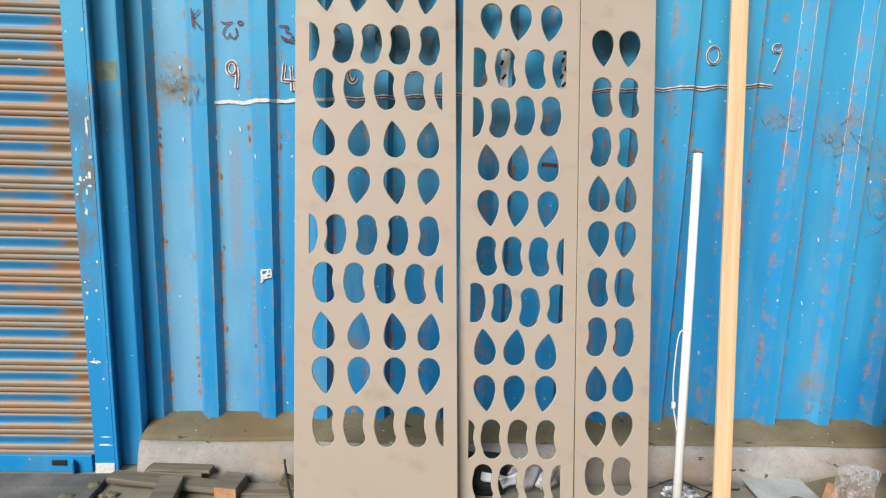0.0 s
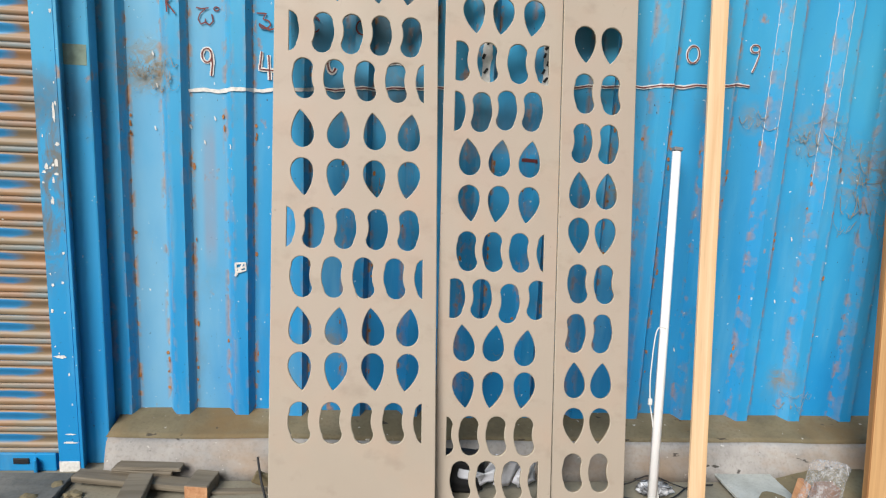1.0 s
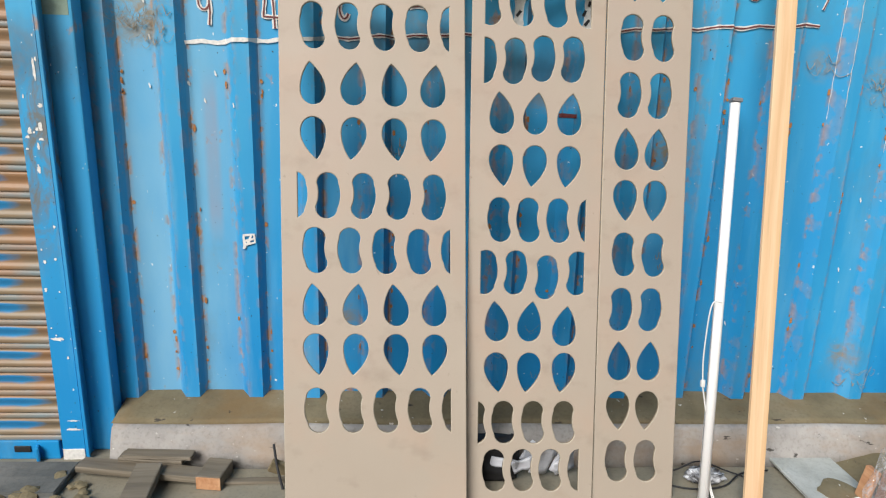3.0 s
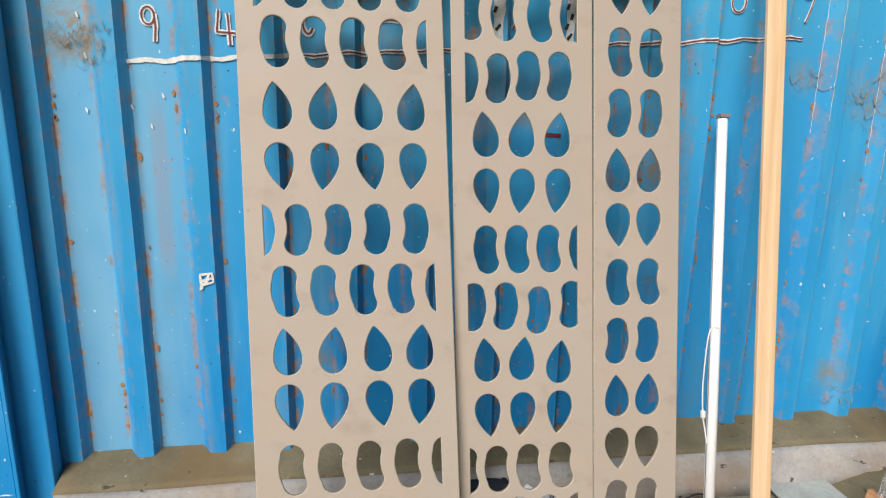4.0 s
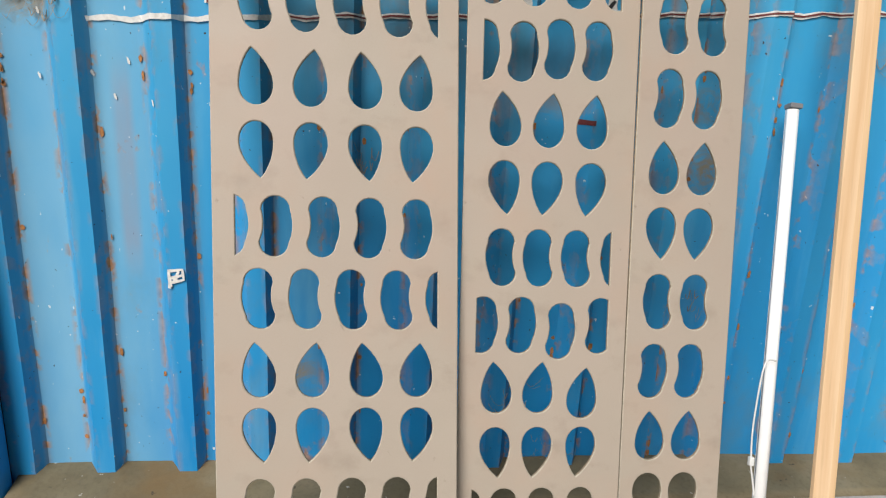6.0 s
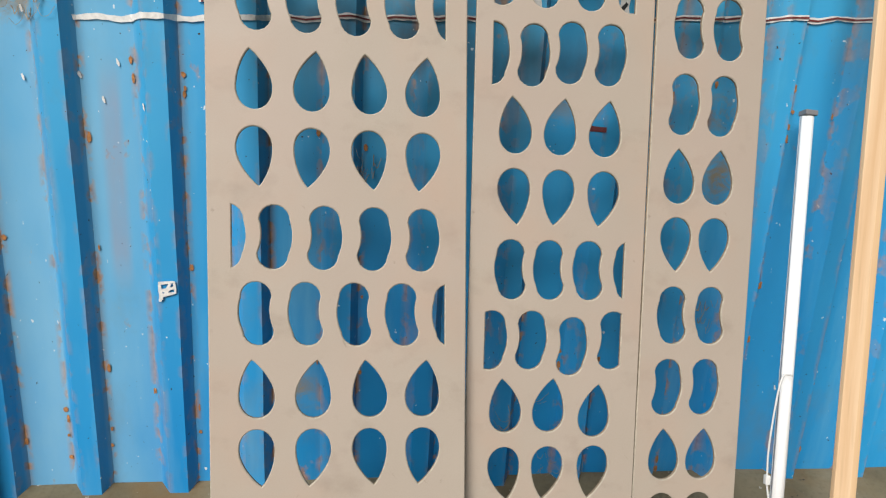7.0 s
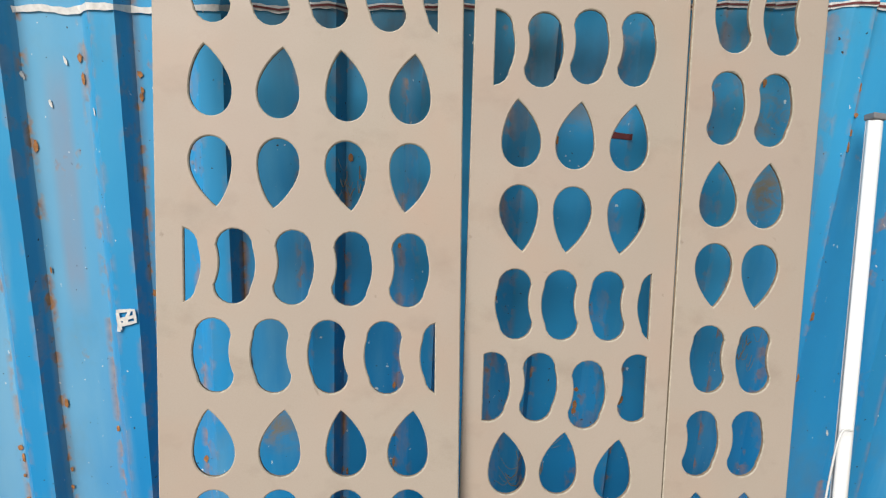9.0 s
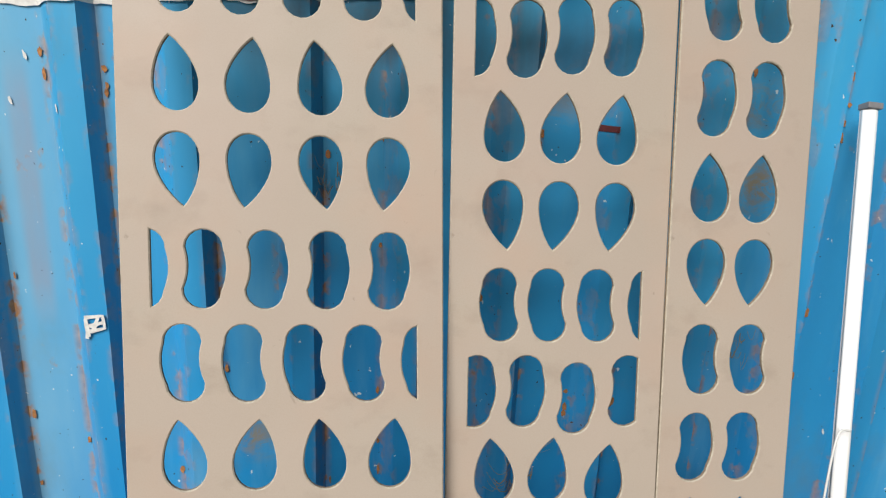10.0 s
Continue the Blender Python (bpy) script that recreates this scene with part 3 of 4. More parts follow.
slim = stand_panel(panel_mesh("cutout_panel", 0.240, 1.99, SLIM_ROWS, (0.0, 0.24), 0.012, 0.004, start=-0.005), 0.069, -0.351, 0.168)
tagged(slim, "narrow tan fibreboard panel with two columns of cut-outs, leaning", "panel", "cut-out panels")


def leaning(ob, foot, top):
    """Stands a part built along z so that it runs from foot to top, its front to the camera."""
    up = (Vector(top) - Vector(foot)).normalized()
    side = (Vector((1, 0, 0)) - up * up.x).normalized()
    m = Matrix((side, up.cross(side), up)).transposed().to_4x4()
    m.translation = foot
    ob.matrix_world = m
    return ob


# ---- wooden strips ----
strip = leaning(empty("wooden_strip"), (0.522, -0.420, 0.004), (0.557, -0.028, 2.02))
tagged(strip, "long pale pine strip leaning against the blue wall", "wood strip")
part("board", box((0.050, 0.013, 2.04), (-0.003, 0, 1.02), 0.002), PINE, strip)
part("edge_lipping", box((0.017, 0.0136, 2.04), (0.0180, 0.0, 1.02), 0.002), wood("light_pine", (0.80, 0.58, 0.36), (0.66, 0.42, 0.22)), strip, "lighter pine edge")

plank = leaning(empty("wooden_plank"), (1.155, -0.430, 0.004), (1.275, -0.035, 1.95))
tagged(plank, "thick knotty pine plank leaning against the blue wall", "plank")
part("board", box((0.150, 0.024, 2.0), (0.012, 0, 1.0), 0.003), PINE_WIDE, plank)
part("sawn_edge", box((0.006, 0.022, 1.99), (-0.065, 0.0, 1.0), 0.001), wood("dark_sawn_edge", (0.46, 0.25, 0.10), (0.24, 0.11, 0.04)), plank, "darker brown sawn edge")
for kx, kz in ((0.035, 0.22), (0.05, 0.42), (-0.02, 0.9)):
    bmk = bmesh.new()
    bmesh.ops.create_cone(bmk, cap_ends=True, segments=14, radius1=0.011, radius2=0.009, depth=0.002)
    bmesh.ops.scale(bmk, vec=(1.0, 1.5, 1), verts=bmk.verts)
    bmesh.ops.rotate(bmk, cent=(0, 0, 0), matrix=Euler((radians(90), 0, 0)).to_matrix(), verts=bmk.verts)
    bmesh.ops.translate(bmk, vec=(kx, -0.0124, kz), verts=bmk.verts)
    part("knot", bmk, CUTWOOD, plank, "dark brown knot")

# ---- tube light with its cord ----
FOOT, TOP = (0.390, -0.383, 0.003), (0.493, -0.030, 1.176)
LONG = (Vector(TOP) - Vector(FOOT)).length
light = leaning(empty("tube_light"), FOOT, TOP)
tagged(light, "slim white tube light fitting leaning on the wall with its cord", "tube light")
half = [(0.0155 * math.cos(a), 0.001 - 0.015 * math.sin(a)) for a in [math.pi * k / 10 for k in range(11)]]
base = [(-0.012, 0.0005), (-0.012, 0.010), (0.012, 0.010), (0.012, 0.0005)]


def upright(profile, z0, z1):
    bm = bmesh.new()
    a, b = ([bm.verts.new((x, y, z)) for x, y in profile] for z in (z0, z1))
    for i in range(len(profile)):
        bm.faces.new((a[i], a[(i + 1) % len(a)], b[(i + 1) % len(a)], b[i]))
    bm.faces.new(a[::-1])
    bm.faces.new(b)
    bmesh.ops.recalc_face_normals(bm, faces=bm.faces)
    return bm


part("housing", upright(base, 0.012, LONG - 0.012), WHITE, light)
part("diffuser", upright(half, 0.014, LONG - 0.014), WHITE, light, "milky white diffuser", True)
for z in (0.006, LONG - 0.006):
    part("end_cap", box((0.031, 0.029, 0.012), (0, -0.003, z), 0.002), ALU, light, "grey end cap")
inv = light.matrix_world.inverted()


def cord(points, radius=0.0022):
    return part("cord", tube([inv @ Vector(p) for p in points], radius), WIREMAT, light, "thin white twisted cord", True)


cord([(0.432, -0.240, 0.590), (0.408, -0.245, 0.594), (0.394, -0.255, 0.57), (0.387, -0.265, 0.50), (0.384, -0.275, 0.42), (0.387, -0.285, 0.352)])
cord([(0.387, -0.285, 0.345), (0.400, -0.305, 0.26), (0.400, -0.330, 0.17), (0.405, -0.352, 0.09), (0.418, -0.37, 0.03), (0.420, -0.41, 0.004), (0.414, -0.50, 0.003), (0.435, -0.62, 0.003)])
cord([(0.387, -0.285, 0.345), (0.406, -0.300, 0.25), (0.408, -0.325, 0.165), (0.412, -0.352, 0.085), (0.423, -0.372, 0.028), (0.426, -0.43, 0.004), (0.420, -0.52, 0.003), (0.440, -0.62, 0.003)])
part("connector", box((0.012, 0.012, 0.022), inv @ Vector((0.387, -0.286, 0.350)), 0.003), WIREMAT, light, "small white connector")

# ---- writing and marks on the wall ----


def ribbon(points, width, off):
    """A painted stroke on the sheet: a narrow band along (x, z) points that follows the folds."""
    fine = []
    for (xa, za), (xb, zb) in zip(points, points[1:]):
        n = max(2, int(math.hypot(xb - xa, zb - za) / 0.006))
        fine += [(xa + (xb - xa) * k / n, za + (zb - za) * k / n) for k in range(n)]
    fine.append(points[-1])
    bm = bmesh.new()
    last = None
    for i, (x, z) in enumerate(fine):
        xa, za = fine[max(i - 1, 0)]
        xb, zb = fine[min(i + 1, len(fine) - 1)]
        d = math.hypot(xb - xa, zb - za) or 1.0
        nx, nz = -(zb - za) / d, (xb - xa) / d
        w = width / 2 * (0.85 + 0.3 * noise.noise((x * 60, z * 60, off * 900)))
        pair = [bm.verts.new((x + s * nx * w, wall_y(x + s * nx * w) - off, z + s * nz * w)) for s in (1, -1)]
        off += 0.0008 / len(fine)
        if last:
            bm.faces.new((last[0], last[1], pair[1], pair[0]))
        last = pair
    bmesh.ops.recalc_face_normals(bm, faces=bm.faces)
    return bm


def arc(cx, cz, rx, rz, a0, a1, n=14):
    return [(cx + rx * math.cos(radians(a0 + (a1 - a0) * k / n)), cz + rz * math.sin(radians(a0 + (a1 - a0) * k / n))) for k in range(n + 1)]


def mark(name, strokes, label, white=0.0, ink=0.006):
    """Hand-drawn strokes, dark red, on a white underpaint if it has one."""
    ob = tagged(empty(name, (0, 0, 0)), label, "wall writing", "marks on the wall")
    for n, s in enumerate(strokes):
        if white:
            part("white_stroke", ribbon(s, white, 0.0042 - 0.0011 * n), CHALK, ob, "rough white underpaint")
        if ink:
            part("red_stroke", ribbon(s, ink, 0.0062 - 0.0004 * n), REDINK, ob)
    return ob


mark("letter_k", [[(-1.222, 1.586), (-1.219, 1.527)], [(-1.196, 1.583), (-1.220, 1.556), (-1.194, 1.524)]], "hand-painted dark red letter K on the blue wall", 0, 0.006)
mark("letter_mark", [[(-1.138, 1.551), (-1.122, 1.548), (-1.098, 1.552)], [(-1.110, 1.547), (-1.126, 1.533), (-1.133, 1.515), (-1.124, 1.500), (-1.111, 1.506), (-1.108, 1.518)], [(-1.110, 1.507), (-1.096, 1.499), (-1.085, 1.511), (-1.089, 1.533)], arc(-1.074, 1.550, 0.008, 0.006, 0, 360)], "hand-painted dark red curled letter on the blue wall", 0, 0.005)
mark("letter_mark", [[(-0.946, 1.545), (-0.915, 1.545), (-0.925, 1.53)] + arc(-0.92, 1.512, 0.018, 0.014, 100, -180) + [(-0.905, 1.495), (-0.885, 1.50)]], "hand-painted dark red curled letter on the blue wall", 0, 0.006)
mark("letter_mark", [arc(-0.76, 1.52, 0.020, 0.024, 30, 330), arc(-0.60, 1.515, 0.02, 0.022, 0, 300)], "hand-painted dark red curled letter behind the panel", 0, 0.006)
mark("numeral_nine", [arc(-1.107, 1.403, 0.016, 0.022, 20, 380) + [(-1.090, 1.375), (-1.094, 1.338)]], "hand-painted numeral 9, dark red on white", 0.015, 0.005)
mark("numeral_four", [[(-0.930, 1.425), (-0.937, 1.368), (-0.890, 1.366)], [(-0.908, 1.415), (-0.904, 1.335)]], "hand-painted numeral 4, dark red on white", 0.015, 0.005)
mark("numeral_mark", [arc(-0.70, 1.40, 0.014, 0.03, 60, 330), [(-0.52, 1.41), (-0.48, 1.413), (-0.45, 1.41)]], "hand-painted dark red strokes on white behind the panel", 0.017, 0.006)
mark("numeral_mark", [[(-0.13, 1.50), (-0.115, 1.45), (-0.135, 1.40)], arc(-0.07, 1.56, 0.012, 0.016, 0, 360)], "hand-painted dark red strokes on white behind the panel", 0.014, 0.006)
mark("numeral_zero", [arc(0.540, 1.497, 0.022, 0.029, 0, 360)], "hand-painted numeral 0, dark red on white", 0.011, 0.005)
mark("numeral_nine", [arc(0.762, 1.528, 0.016, 0.013, -20, 330) + [(0.779, 1.51), (0.770, 1.475), (0.760, 1.448)]], "hand-painted thin numeral 9, dark red on white", 0.010, 0.004)
LINE = [(-1.168 + 1.926 * k / 40, 1.287 + 0.116 * (k / 40) + 0.004 * math.sin(k * 2.3)) for k in range(41)]
line = mark("painted_line", [LINE], "rough white painted line with a dark red stroke across the wall", 0.014, 0)
part("red_stroke", ribbon(LINE[9:], 0.005, 0.0062), REDINK, line)
for x, z0, z1 in ((0.833, 1.12, 1.70), (0.864, 1.16, 1.70), (1.045, 1.02, 1.70), (1.076, 0.98, 1.72)):
    run = [(x + 0.0012 * math.sin(9 * k), z0 + (z1 - z0) * k / 20) for k in range(21)]
    tagged(part("paint_run", ribbon(run, 0.0018, 0.003), CHALK), "thin white paint run along a fold of the wall", "paint run", "marks on the wall")
st = tagged(empty("label_mark", (0, 0, 0)), "white scribbled paint mark on a rib of the wall", "wall mark", "marks on the wall")
for s in ([(-1.018, 0.712), (-0.983, 0.716), (-0.981, 0.690), (-1.014, 0.682), (-1.016, 0.668)], [(-1.016, 0.709), (-1.012, 0.672)], [(-1.010, 0.694), (-0.984, 0.702)], [(-1.004, 0.684), (-0.992, 0.712)]):
    part("white_stroke", ribbon(s, 0.0085, 0.0045), CHALK, st)
for x, z in ((-1.165, 1.17), (-1.12, 1.12), (-1.085, 1.20), (-1.28, 1.16), (-1.27, 1.30), (-1.28, 1.40), (-1.03, 1.11), (0.60, 0.42), (0.33, 1.48), (1.00, 0.86), (0.97, 0.62)):
    blob = bmesh.new()
    bmesh.ops.create_circle(blob, cap_ends=True, segments=16, radius=1.0)
    for v in blob.verts:
        q = v.co * (1 + 0.5 * noise.noise(v.co * 2.2 + Vector((x * 41, z * 17, 0))))
        bx = x + q.x * 0.0028 - q.y * 0.002
        v.co = Vector((bx, wall_y(bx) - 0.0035, z + q.y * 0.008))
    tagged(part("paint_drip", blob, CHALK), "small white paint drip on the blue wall", "paint drip", "marks on the wall")

blisters = random.Random(23)
for n, xr in enumerate(RIBS[:13]):
    heights = [blisters.uniform(0.2, 1.22) for _ in range(6)]
    for z in heights + [heights[0] + 0.03, heights[0] + 0.055, heights[1] - 0.03]:
        fold = xr + FALL + 0.006 if blisters.random() < 0.7 else xr - RIDGE - SLOPE - 0.006
        bx = fold + blisters.uniform(-0.003, 0.005)
        w, h = blisters.uniform(0.002, 0.0055), blisters.uniform(0.004, 0.012)
        spot = bmesh.new()
        bmesh.ops.create_circle(spot, cap_ends=True, segments=14, radius=1.0)
        for v in spot.verts:
            q = v.co * (1 + 0.5 * noise.noise(v.co * 1.7 + Vector((bx * 31, z * 19, n))))
            v.co = Vector((bx + q.x * w, wall_y(bx + q.x * w) - 0.0030, z + q.y * h))
        tagged(part("rust_blister", spot, RUST), "orange rust blister in a fold of the blue wall", "rust spot", "rust spots on the wall")

rnd = random.Random(5)


def cobweb(cx, cz, sx, sz, count, label):
    """Dusty threads that sag in front of the sheet, with small clots."""
    ob = tagged(empty("cobweb", (0, 0, 0)), label, "cobweb", "cobwebs on the wall")
    for _ in range(count):
        x0, z0 = cx + rnd.uniform(-sx, sx), cz + rnd.uniform(-sz, sz)
        x1, z1 = x0 + rnd.uniform(-sx, sx) * 0.9, z0 + rnd.uniform(-sz, sz) * 0.5
        pts = []
        for k in range(5):
            t = k / 4
            x = x0 + (x1 - x0) * t
            pts.append((x, wall_y(x) - 0.004 - rnd.uniform(0, 0.008), z0 + (z1 - z0) * t - 0.018 * math.sin(math.pi * t) + rnd.uniform(-0.004, 0.004)))
        part("thread", tube(pts, rnd.choice((0.00035, 0.0005, 0.0005, 0.0011)), 4), WEB, ob)
    return ob


cobweb(-1.27, 1.34, 0.06, 0.05, 26, "dusty brown cobweb hanging in a fold of the wall")
cobweb(1.04, 1.25, 0.07, 0.08, 34, "dusty brown cobweb spread across a fold of the wall")
cobweb(1.24, 1.05, 0.06, 0.16, 60, "thick dusty cobweb clotted in a fold of the wall")
cobweb(0.80, 1.29, 0.05, 0.03, 12, "thin dusty cobweb beside the pine strip")
cobweb(-1.30, 1.36, 0.06, 0.03, 22, "dusty brown cobweb slung across a fold of the wall")
cobweb(0.36, 0.64, 0.025, 0.04, 9, "dusty cobweb on the wall behind the narrow panel")
cobweb(-0.56, 1.00, 0.03, 0.03, 12, "dusty cobweb in a fold behind the wide panel")
cobweb(-0.02, 0.20, 0.05, 0.03, 14, "dusty cobweb above the kerb behind the panel")
cobweb(1.10, 0.24, 0.06, 0.04, 14, "pale cobweb low on the wall above the kerb")
cobweb(-0.15, 0.36, 0.06, 0.05, 12, "dusty cobweb low on the wall behind the panel")

# ---- clutter by the wall ----


def lie(name, size, at, turn, material, label, category, bevel=0.003, group=""):
    ob = part(name, box(size, (0, 0, 0), bevel, None, 1, 0.0012, int(abs(at[0]) * 1000)), material)
    ob.matrix_world = pose(*at, *turn)
    return tagged(ob, label, category, group)


lie("wood_offcut", (0.395, 0.055, 0.020), (-1.295, -0.235, 0.030), (0, 0, -9), GREYWOOD, "long weathered grey wood offcut on the floor", "wood offcut", group="offcuts on the floor")
lie("wood_offcut", (0.20, 0.05, 0.014), (-1.275, -0.190, 0.047), (0, 0, -6), GREYWOOD, "short weathered wood offcut on top of another", "wood offcut", group="offcuts on the floor")
lie("wood_offcut", (0.21, 0.04, 0.012), (-1.255, -0.198, 0.060), (0, 0, -3), GREYWOOD, "thin weathered lath on a stack of offcuts", "wood offcut", group="offcuts on the floor")
blk = lie("wood_block", (0.075, 0.10, 0.045), (-1.075, -0.245, 0.0225), (0, 0, -7), GREYWOOD, "short wood block with a fresh reddish cut end", "wood block", group="offcuts on the floor")
part("cut_face", box((0.074, 0.002, 0.040), (0, -0.051, 0), 0.001), CUTWOOD, blk, "fresh reddish cut end")
blk = lie("wood_block", (0.075, 0.16, 0.030), (-1.262, -0.325, 0.040), (6, 0, 3), GREYWOOD, "weathered wood beam with a fresh cut end", "wood block", group="offcuts on the floor")
part("cut_face", box((0.074, 0.002, 0.028), (0, -0.081, 0), 0.001), CUTWOOD, blk, "fresh reddish cut end")
lie("wood_offcut", (0.30, 0.025, 0.010), (-0.90, -0.255, 0.006), (0, 0, 2), GREYWOOD, "thin dark lath lying along the kerb", "wood offcut", group="offcuts on the floor")
rod = part("iron_rod", tube([(-0.862, -0.30, 0.006), (-0.885, -0.255, 0.05), (-0.905, -0.20, 0.095)], 0.004), BLACK)
tagged(rod, "thin black iron rod leaning on the kerb", "rod")
lie("wood_offcut", (0.06, 0.014, 0.050), (-0.885, -0.222, 0.028), (20, 24, 8), MUD, "small broken board leaning on the kerb", "wood offcut", group="offcuts on the floor")

rubble = random.Random(31)
for _ in range(16):
    rx, ry, rs = rubble.uniform(-1.66, -1.42), rubble.uniform(-0.36, -0.24), rubble.uniform(0.012, 0.03)
    stone = bmesh.new()
    bmesh.ops.create_icosphere(stone, subdivisions=2, radius=1.0)
    for v in stone.verts:
        v.co *= rs * (1 + 0.45 * noise.noise(v.co * 1.6 + Vector((rx * 50, ry * 50, 0))))
        v.co.z *= 0.6
    ob = part("rubble", stone, MUD)
    ob.location = (rx, ry, rs * 0.4)
    tagged(ob, "brown mortar rubble lying beside the shutter guide", "rubble", "rubble by the guide")

tile = lie("floor_tile", (0.212, 0.305, 0.009), (0.822, -0.318, 0.016), (2, 1, 3), TILE_GREY, "grey floor tile with dried mortar, lying askew", "tile", 0.0015)
mort = bmesh.new()
bmesh.ops.create_circle(mort, cap_ends=True, segments=26, radius=0.055)
for v in mort.verts:
    v.co *= 1 + 0.35 * noise.noise(v.co * 30)
    v.co.x *= 1.25
bmesh.ops.solidify(mort, geom=mort.faces[:], thickness=0.003)
bmesh.ops.translate(mort, vec=(0.02, -0.03, 0.0065), verts=mort.verts)
part("dried_mortar", mort, MUD, tile, "patch of dried brown mortar")
lie("white_board", (0.135, 0.24, 0.006), (0.835, -0.525, 0.026), (2, 2, 17), PAPER, "white board offcut lying on the tile", "board offcut", 0.001)
lie("wood_offcut", (0.05, 0.34, 0.035), (1.075, -0.40, 0.02), (0, 0, 18), MUD, "muddy wood beam lying on the floor", "wood offcut", group="offcuts on the floor")
lie("wood_offcut", (0.022, 0.22, 0.02), (1.005, -0.455, 0.015), (0, 0, 22), CUTWOOD, "orange wood stick lying on the floor", "wood offcut", group="offcuts on the floor")
lie("wood_block", (0.020, 0.040, 0.115), (0.893, -0.380, 0.064), (6, 4, 10), CUTWOOD, "rough orange wood block standing on end", "wood block")
lie("wood_block", (0.085, 0.05, 0.03), (0.70, -0.545, 0.016), (0, 0, -25), CUTWOOD, "short brown wood block on the floor", "wood block")
mound = bmesh.new()
bmesh.ops.create_grid(mound, x_segments=22, y_segments=12, size=0.5)
for v in mound.verts:
    r = min(1.0, math.hypot(v.co.x, v.co.y) * 2)
    v.co = Vector((v.co.x * 0.62, v.co.y * 0.30, 0.05 * (1 - r * r) + 0.006 * noise.noise(v.co * 20) - 0.002))
mnd = part("mud_heap", mound, MUD, smooth=True)
mnd.location = (1.20, -0.20, 0)
tagged(mnd, "low heap of brown mud against the kerb", "mud", kind="stuff")

bag = tagged(empty("plastic_bag", (0.936, -0.425, 0.0)), "crumpled clear plastic bag holding a brown block", "bag")
part("content", box((0.070, 0.045, 0.12), (0.006, 0.0, 0.075), 0.006, (4, 3, 5), 1, 0.002), BROWN, bag, "brown block inside the bag")
bmb = box((0.105, 0.065, 0.205), (0, 0, 0.105), 0.008, (5, 4, 8), 4, 0.0)
for v in bmb.verts:
    v.co += Vector((noise.noise(v.co * 22), noise.noise(v.co * 22 + Vector((5, 0, 0))), 0.6 * noise.noise(v.co * 22 + Vector((0, 9, 0))))) * 0.014
part("film", bmb, FILM, bag, "clear crinkled film", True)

bms = bmesh.new()
bmesh.ops.create_uvsphere(bms, u_segments=28, v_segments=18, radius=0.043)
for v in bms.verts:
    v.co *= 1 + 0.03 * noise.noise(v.co * 40)
ball = part("red_ball", bms, RED, smooth=True)
ball.location = (0.524, -0.500, 0.043)
tagged(ball, "scuffed red plastic ball on the floor", "ball")

tool = tagged(empty("pliers", (0.66, -0.44, 0.010)), "old dark steel pliers lying on the floor", "pliers")
part("handle", tube([(-0.07, 0.018, 0), (-0.02, 0.012, 0), (0.04, 0.0, 0.004), (0.08, -0.018, 0.03)], 0.006), DARKMETAL, tool, smooth=True)
part("handle", tube([(-0.07, -0.012, 0), (-0.02, -0.004, 0), (0.03, 0.006, 0.004), (0.10, 0.010, 0.02)], 0.006), DARKMETAL, tool, smooth=True)
part("jaw", box((0.05, 0.022, 0.012), (-0.088, 0.004, 0.0), 0.004), DARKMETAL, tool)

bmz = bmesh.new()
bmesh.ops.create_uvsphere(bmz, u_segments=26, v_segments=16, radius=1.0)
for v in bmz.verts:
    q = 1 + 0.35 * noise.noise(v.co * 2.5) + 0.25 * noise.noise(v.co * 6)
    v.co = Vector((v.co.x * 0.058 * q, v.co.y * 0.030 * q, v.co.z * 0.026 * q + 0.024))
rag = part("rag", bmz, RAG, smooth=True)
rag.location = (0.445, -0.27, 0.0)
tagged(rag, "grubby white bundled rag on the floor", "rag")
tagged(part("black_cable", tube([(0.28, -0.255, 0.008), (0.34, -0.30, 0.008), (0.42, -0.315, 0.008), (0.50, -0.30, 0.01), (0.58, -0.24, 0.012), (0.68, -0.22, 0.01)], 0.0028), BLACK, smooth=True), "black cable lying along the kerb", "cable")
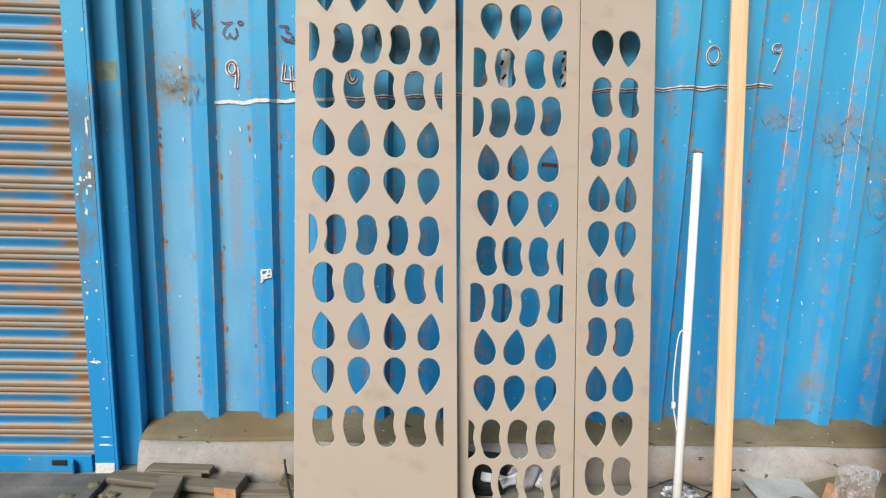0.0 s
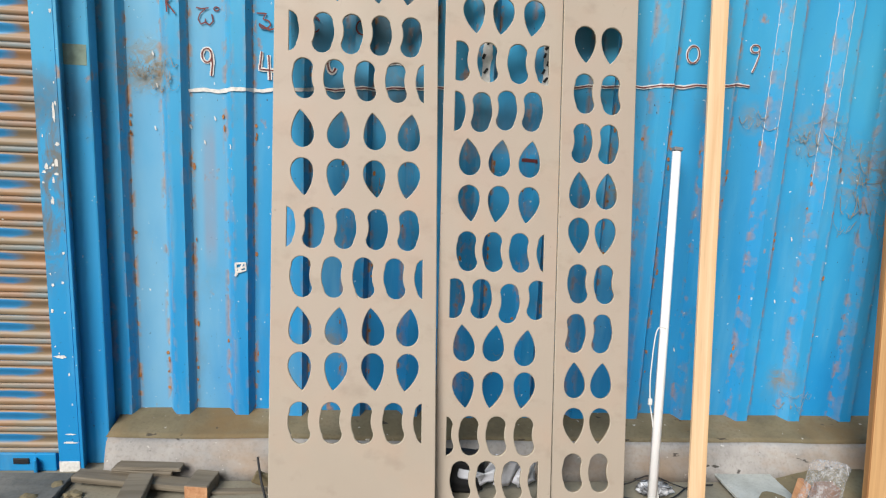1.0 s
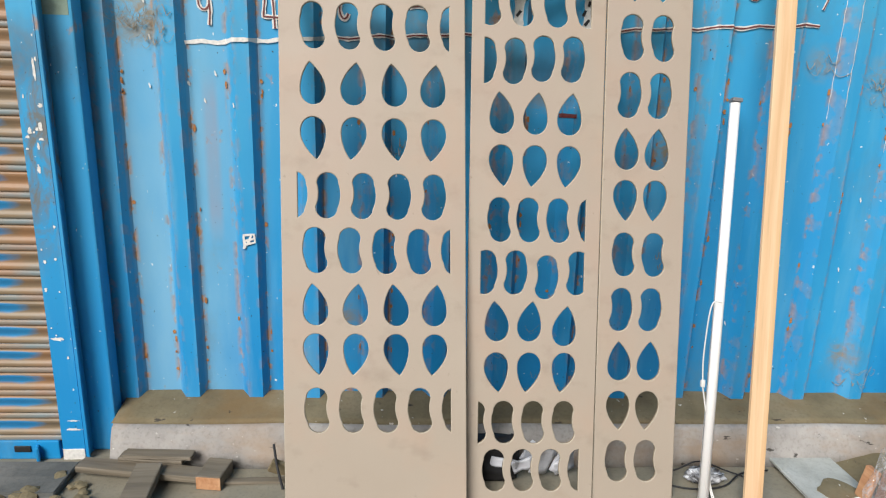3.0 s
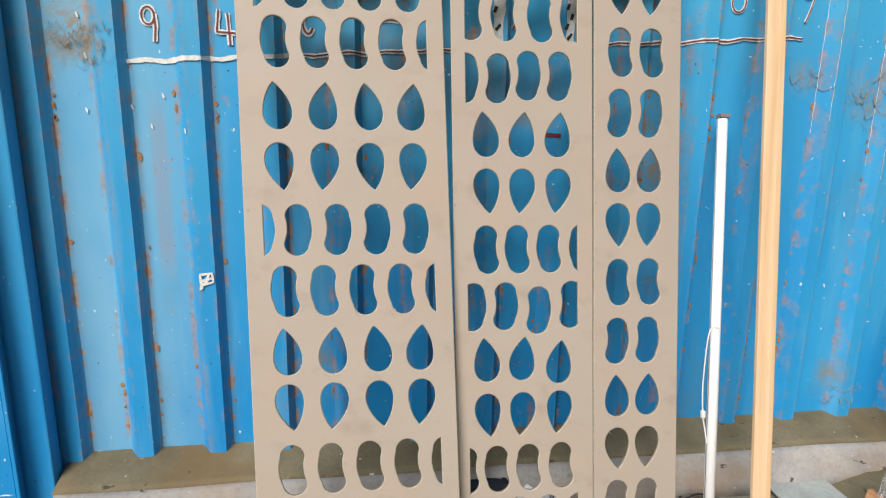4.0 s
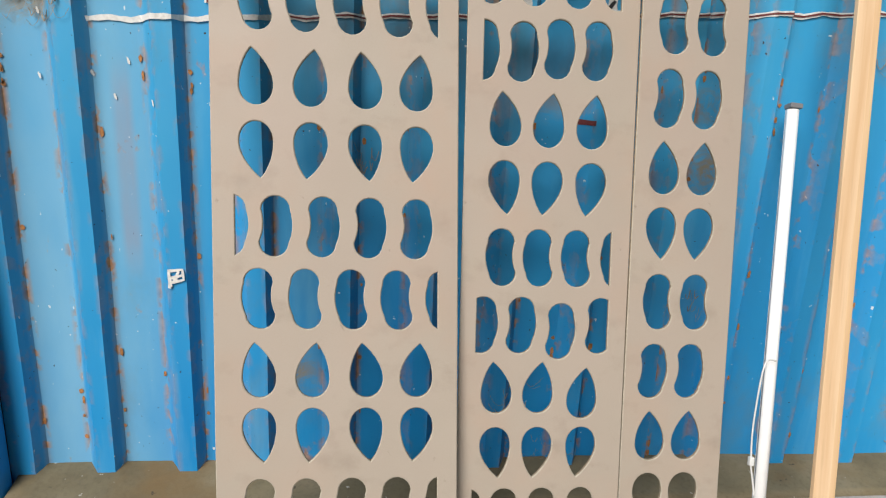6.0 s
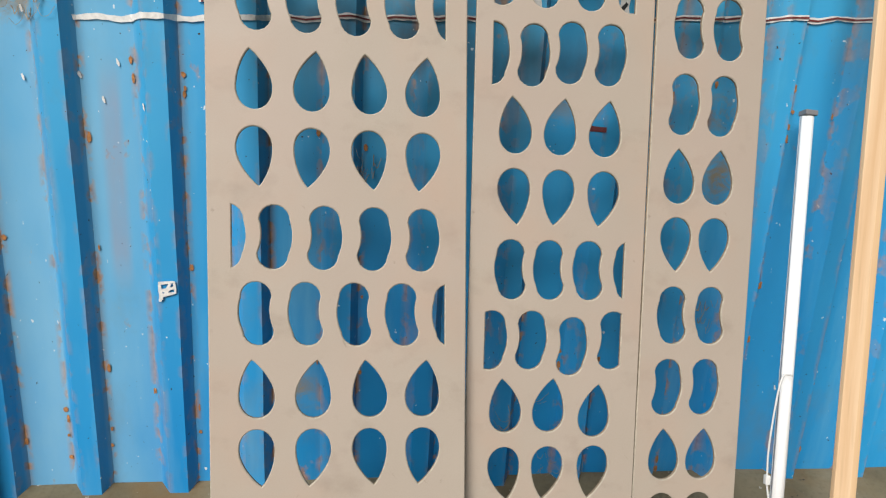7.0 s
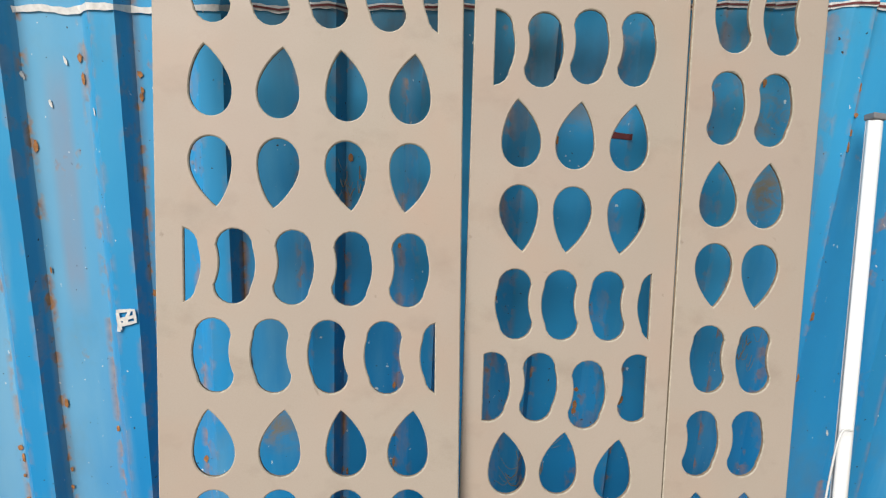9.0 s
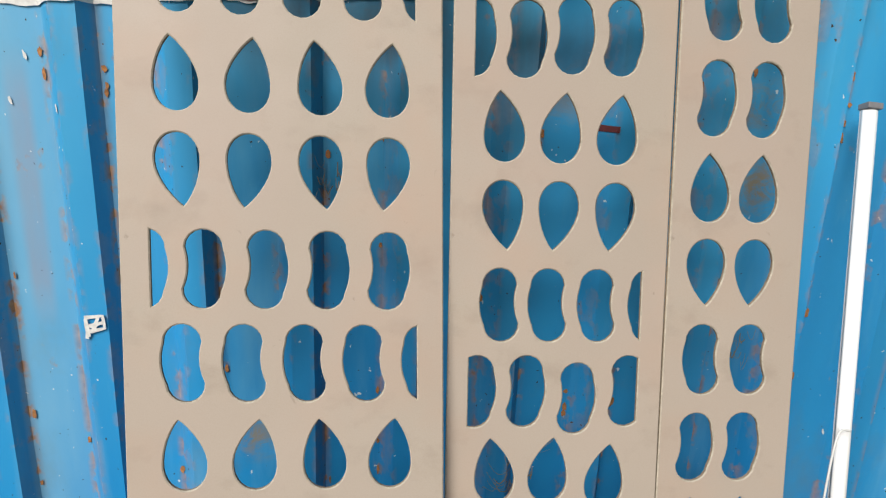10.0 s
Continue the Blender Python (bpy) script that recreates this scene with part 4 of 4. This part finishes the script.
tagged(part("black_cable", tube([(0.30, -0.23, 0.012), (0.36, -0.245, 0.03), (0.44, -0.23, 0.05), (0.53, -0.235, 0.02), (0.60, -0.265, 0.008)], 0.0025), BLACK, smooth=True), "black cable looped over the rag", "cable")

sack = tagged(part("black_bag", box((0.22, 0.09, 0.13), (-0.255, -0.225, 0.066), 0.03, None, 3, 0.004), BLACK, smooth=True), "dark plastic bag on the floor behind the panel", "bag")
for n, (x, z, w, h, r) in enumerate(((-0.195, 0.075, 0.085, 0.034, 8), (-0.135, 0.065, 0.07, 0.045, -20), (-0.075, 0.075, 0.06, 0.10, 12), (-0.06, 0.10, 0.05, 0.06, -30), (-0.01, 0.07, 0.05, 0.09, 20), (0.0, 0.05, 0.07, 0.06, -15), (-0.10, 0.09, 0.07, 0.07, 35))):
    sheet = box((w, 0.004, h), (0, 0, 0), 0, (10, r, 4 * n), 4, 0.0)
    for v in sheet.verts:
        v.co.y += 0.012 * noise.noise(v.co * 30 + Vector((n, 0, 0)))
    pp = part("crumpled_paper", sheet, PAPER, smooth=True)
    pp.location = (x, -0.272 + 0.005 * n, z)
    tagged(pp, "crumpled white paper stuffed behind the panel", "paper", "papers behind the panel")

for x0, x1, z0, z1 in ((-0.205, -0.168, 1.36, 1.63), (0.004, 0.034, 1.355, 1.51)):
    foil = tagged(empty("torn_label", (0, 0, 0)), "torn white paper label with dark blotches, pasted on the wall", "label", "torn labels on the wall")
    xc = (x0 + x1) / 2
    part("paper", ribbon([(xc, z0), (xc + 0.004, (z0 + z1) / 2), (xc - 0.002, z1)], x1 - x0, 0.0035), CHALK, foil)
    for k in range(5):
        z = z0 + (z1 - z0) * (0.12 + 0.17 * k)
        part("blotch", ribbon([(xc - 0.006 + 0.008 * math.sin(k * 4.0), z), (xc + 0.006 * math.cos(k * 3.0), z + 0.016)], 0.010, 0.0055), BLACK, foil, "dark blotch")
tagged(part("red_tape", ribbon([(-0.036, 1.108), (0.012, 1.108)], 0.014, 0.003), REDINK), "short strip of red tape on the wall", "tape", "marks on the wall")
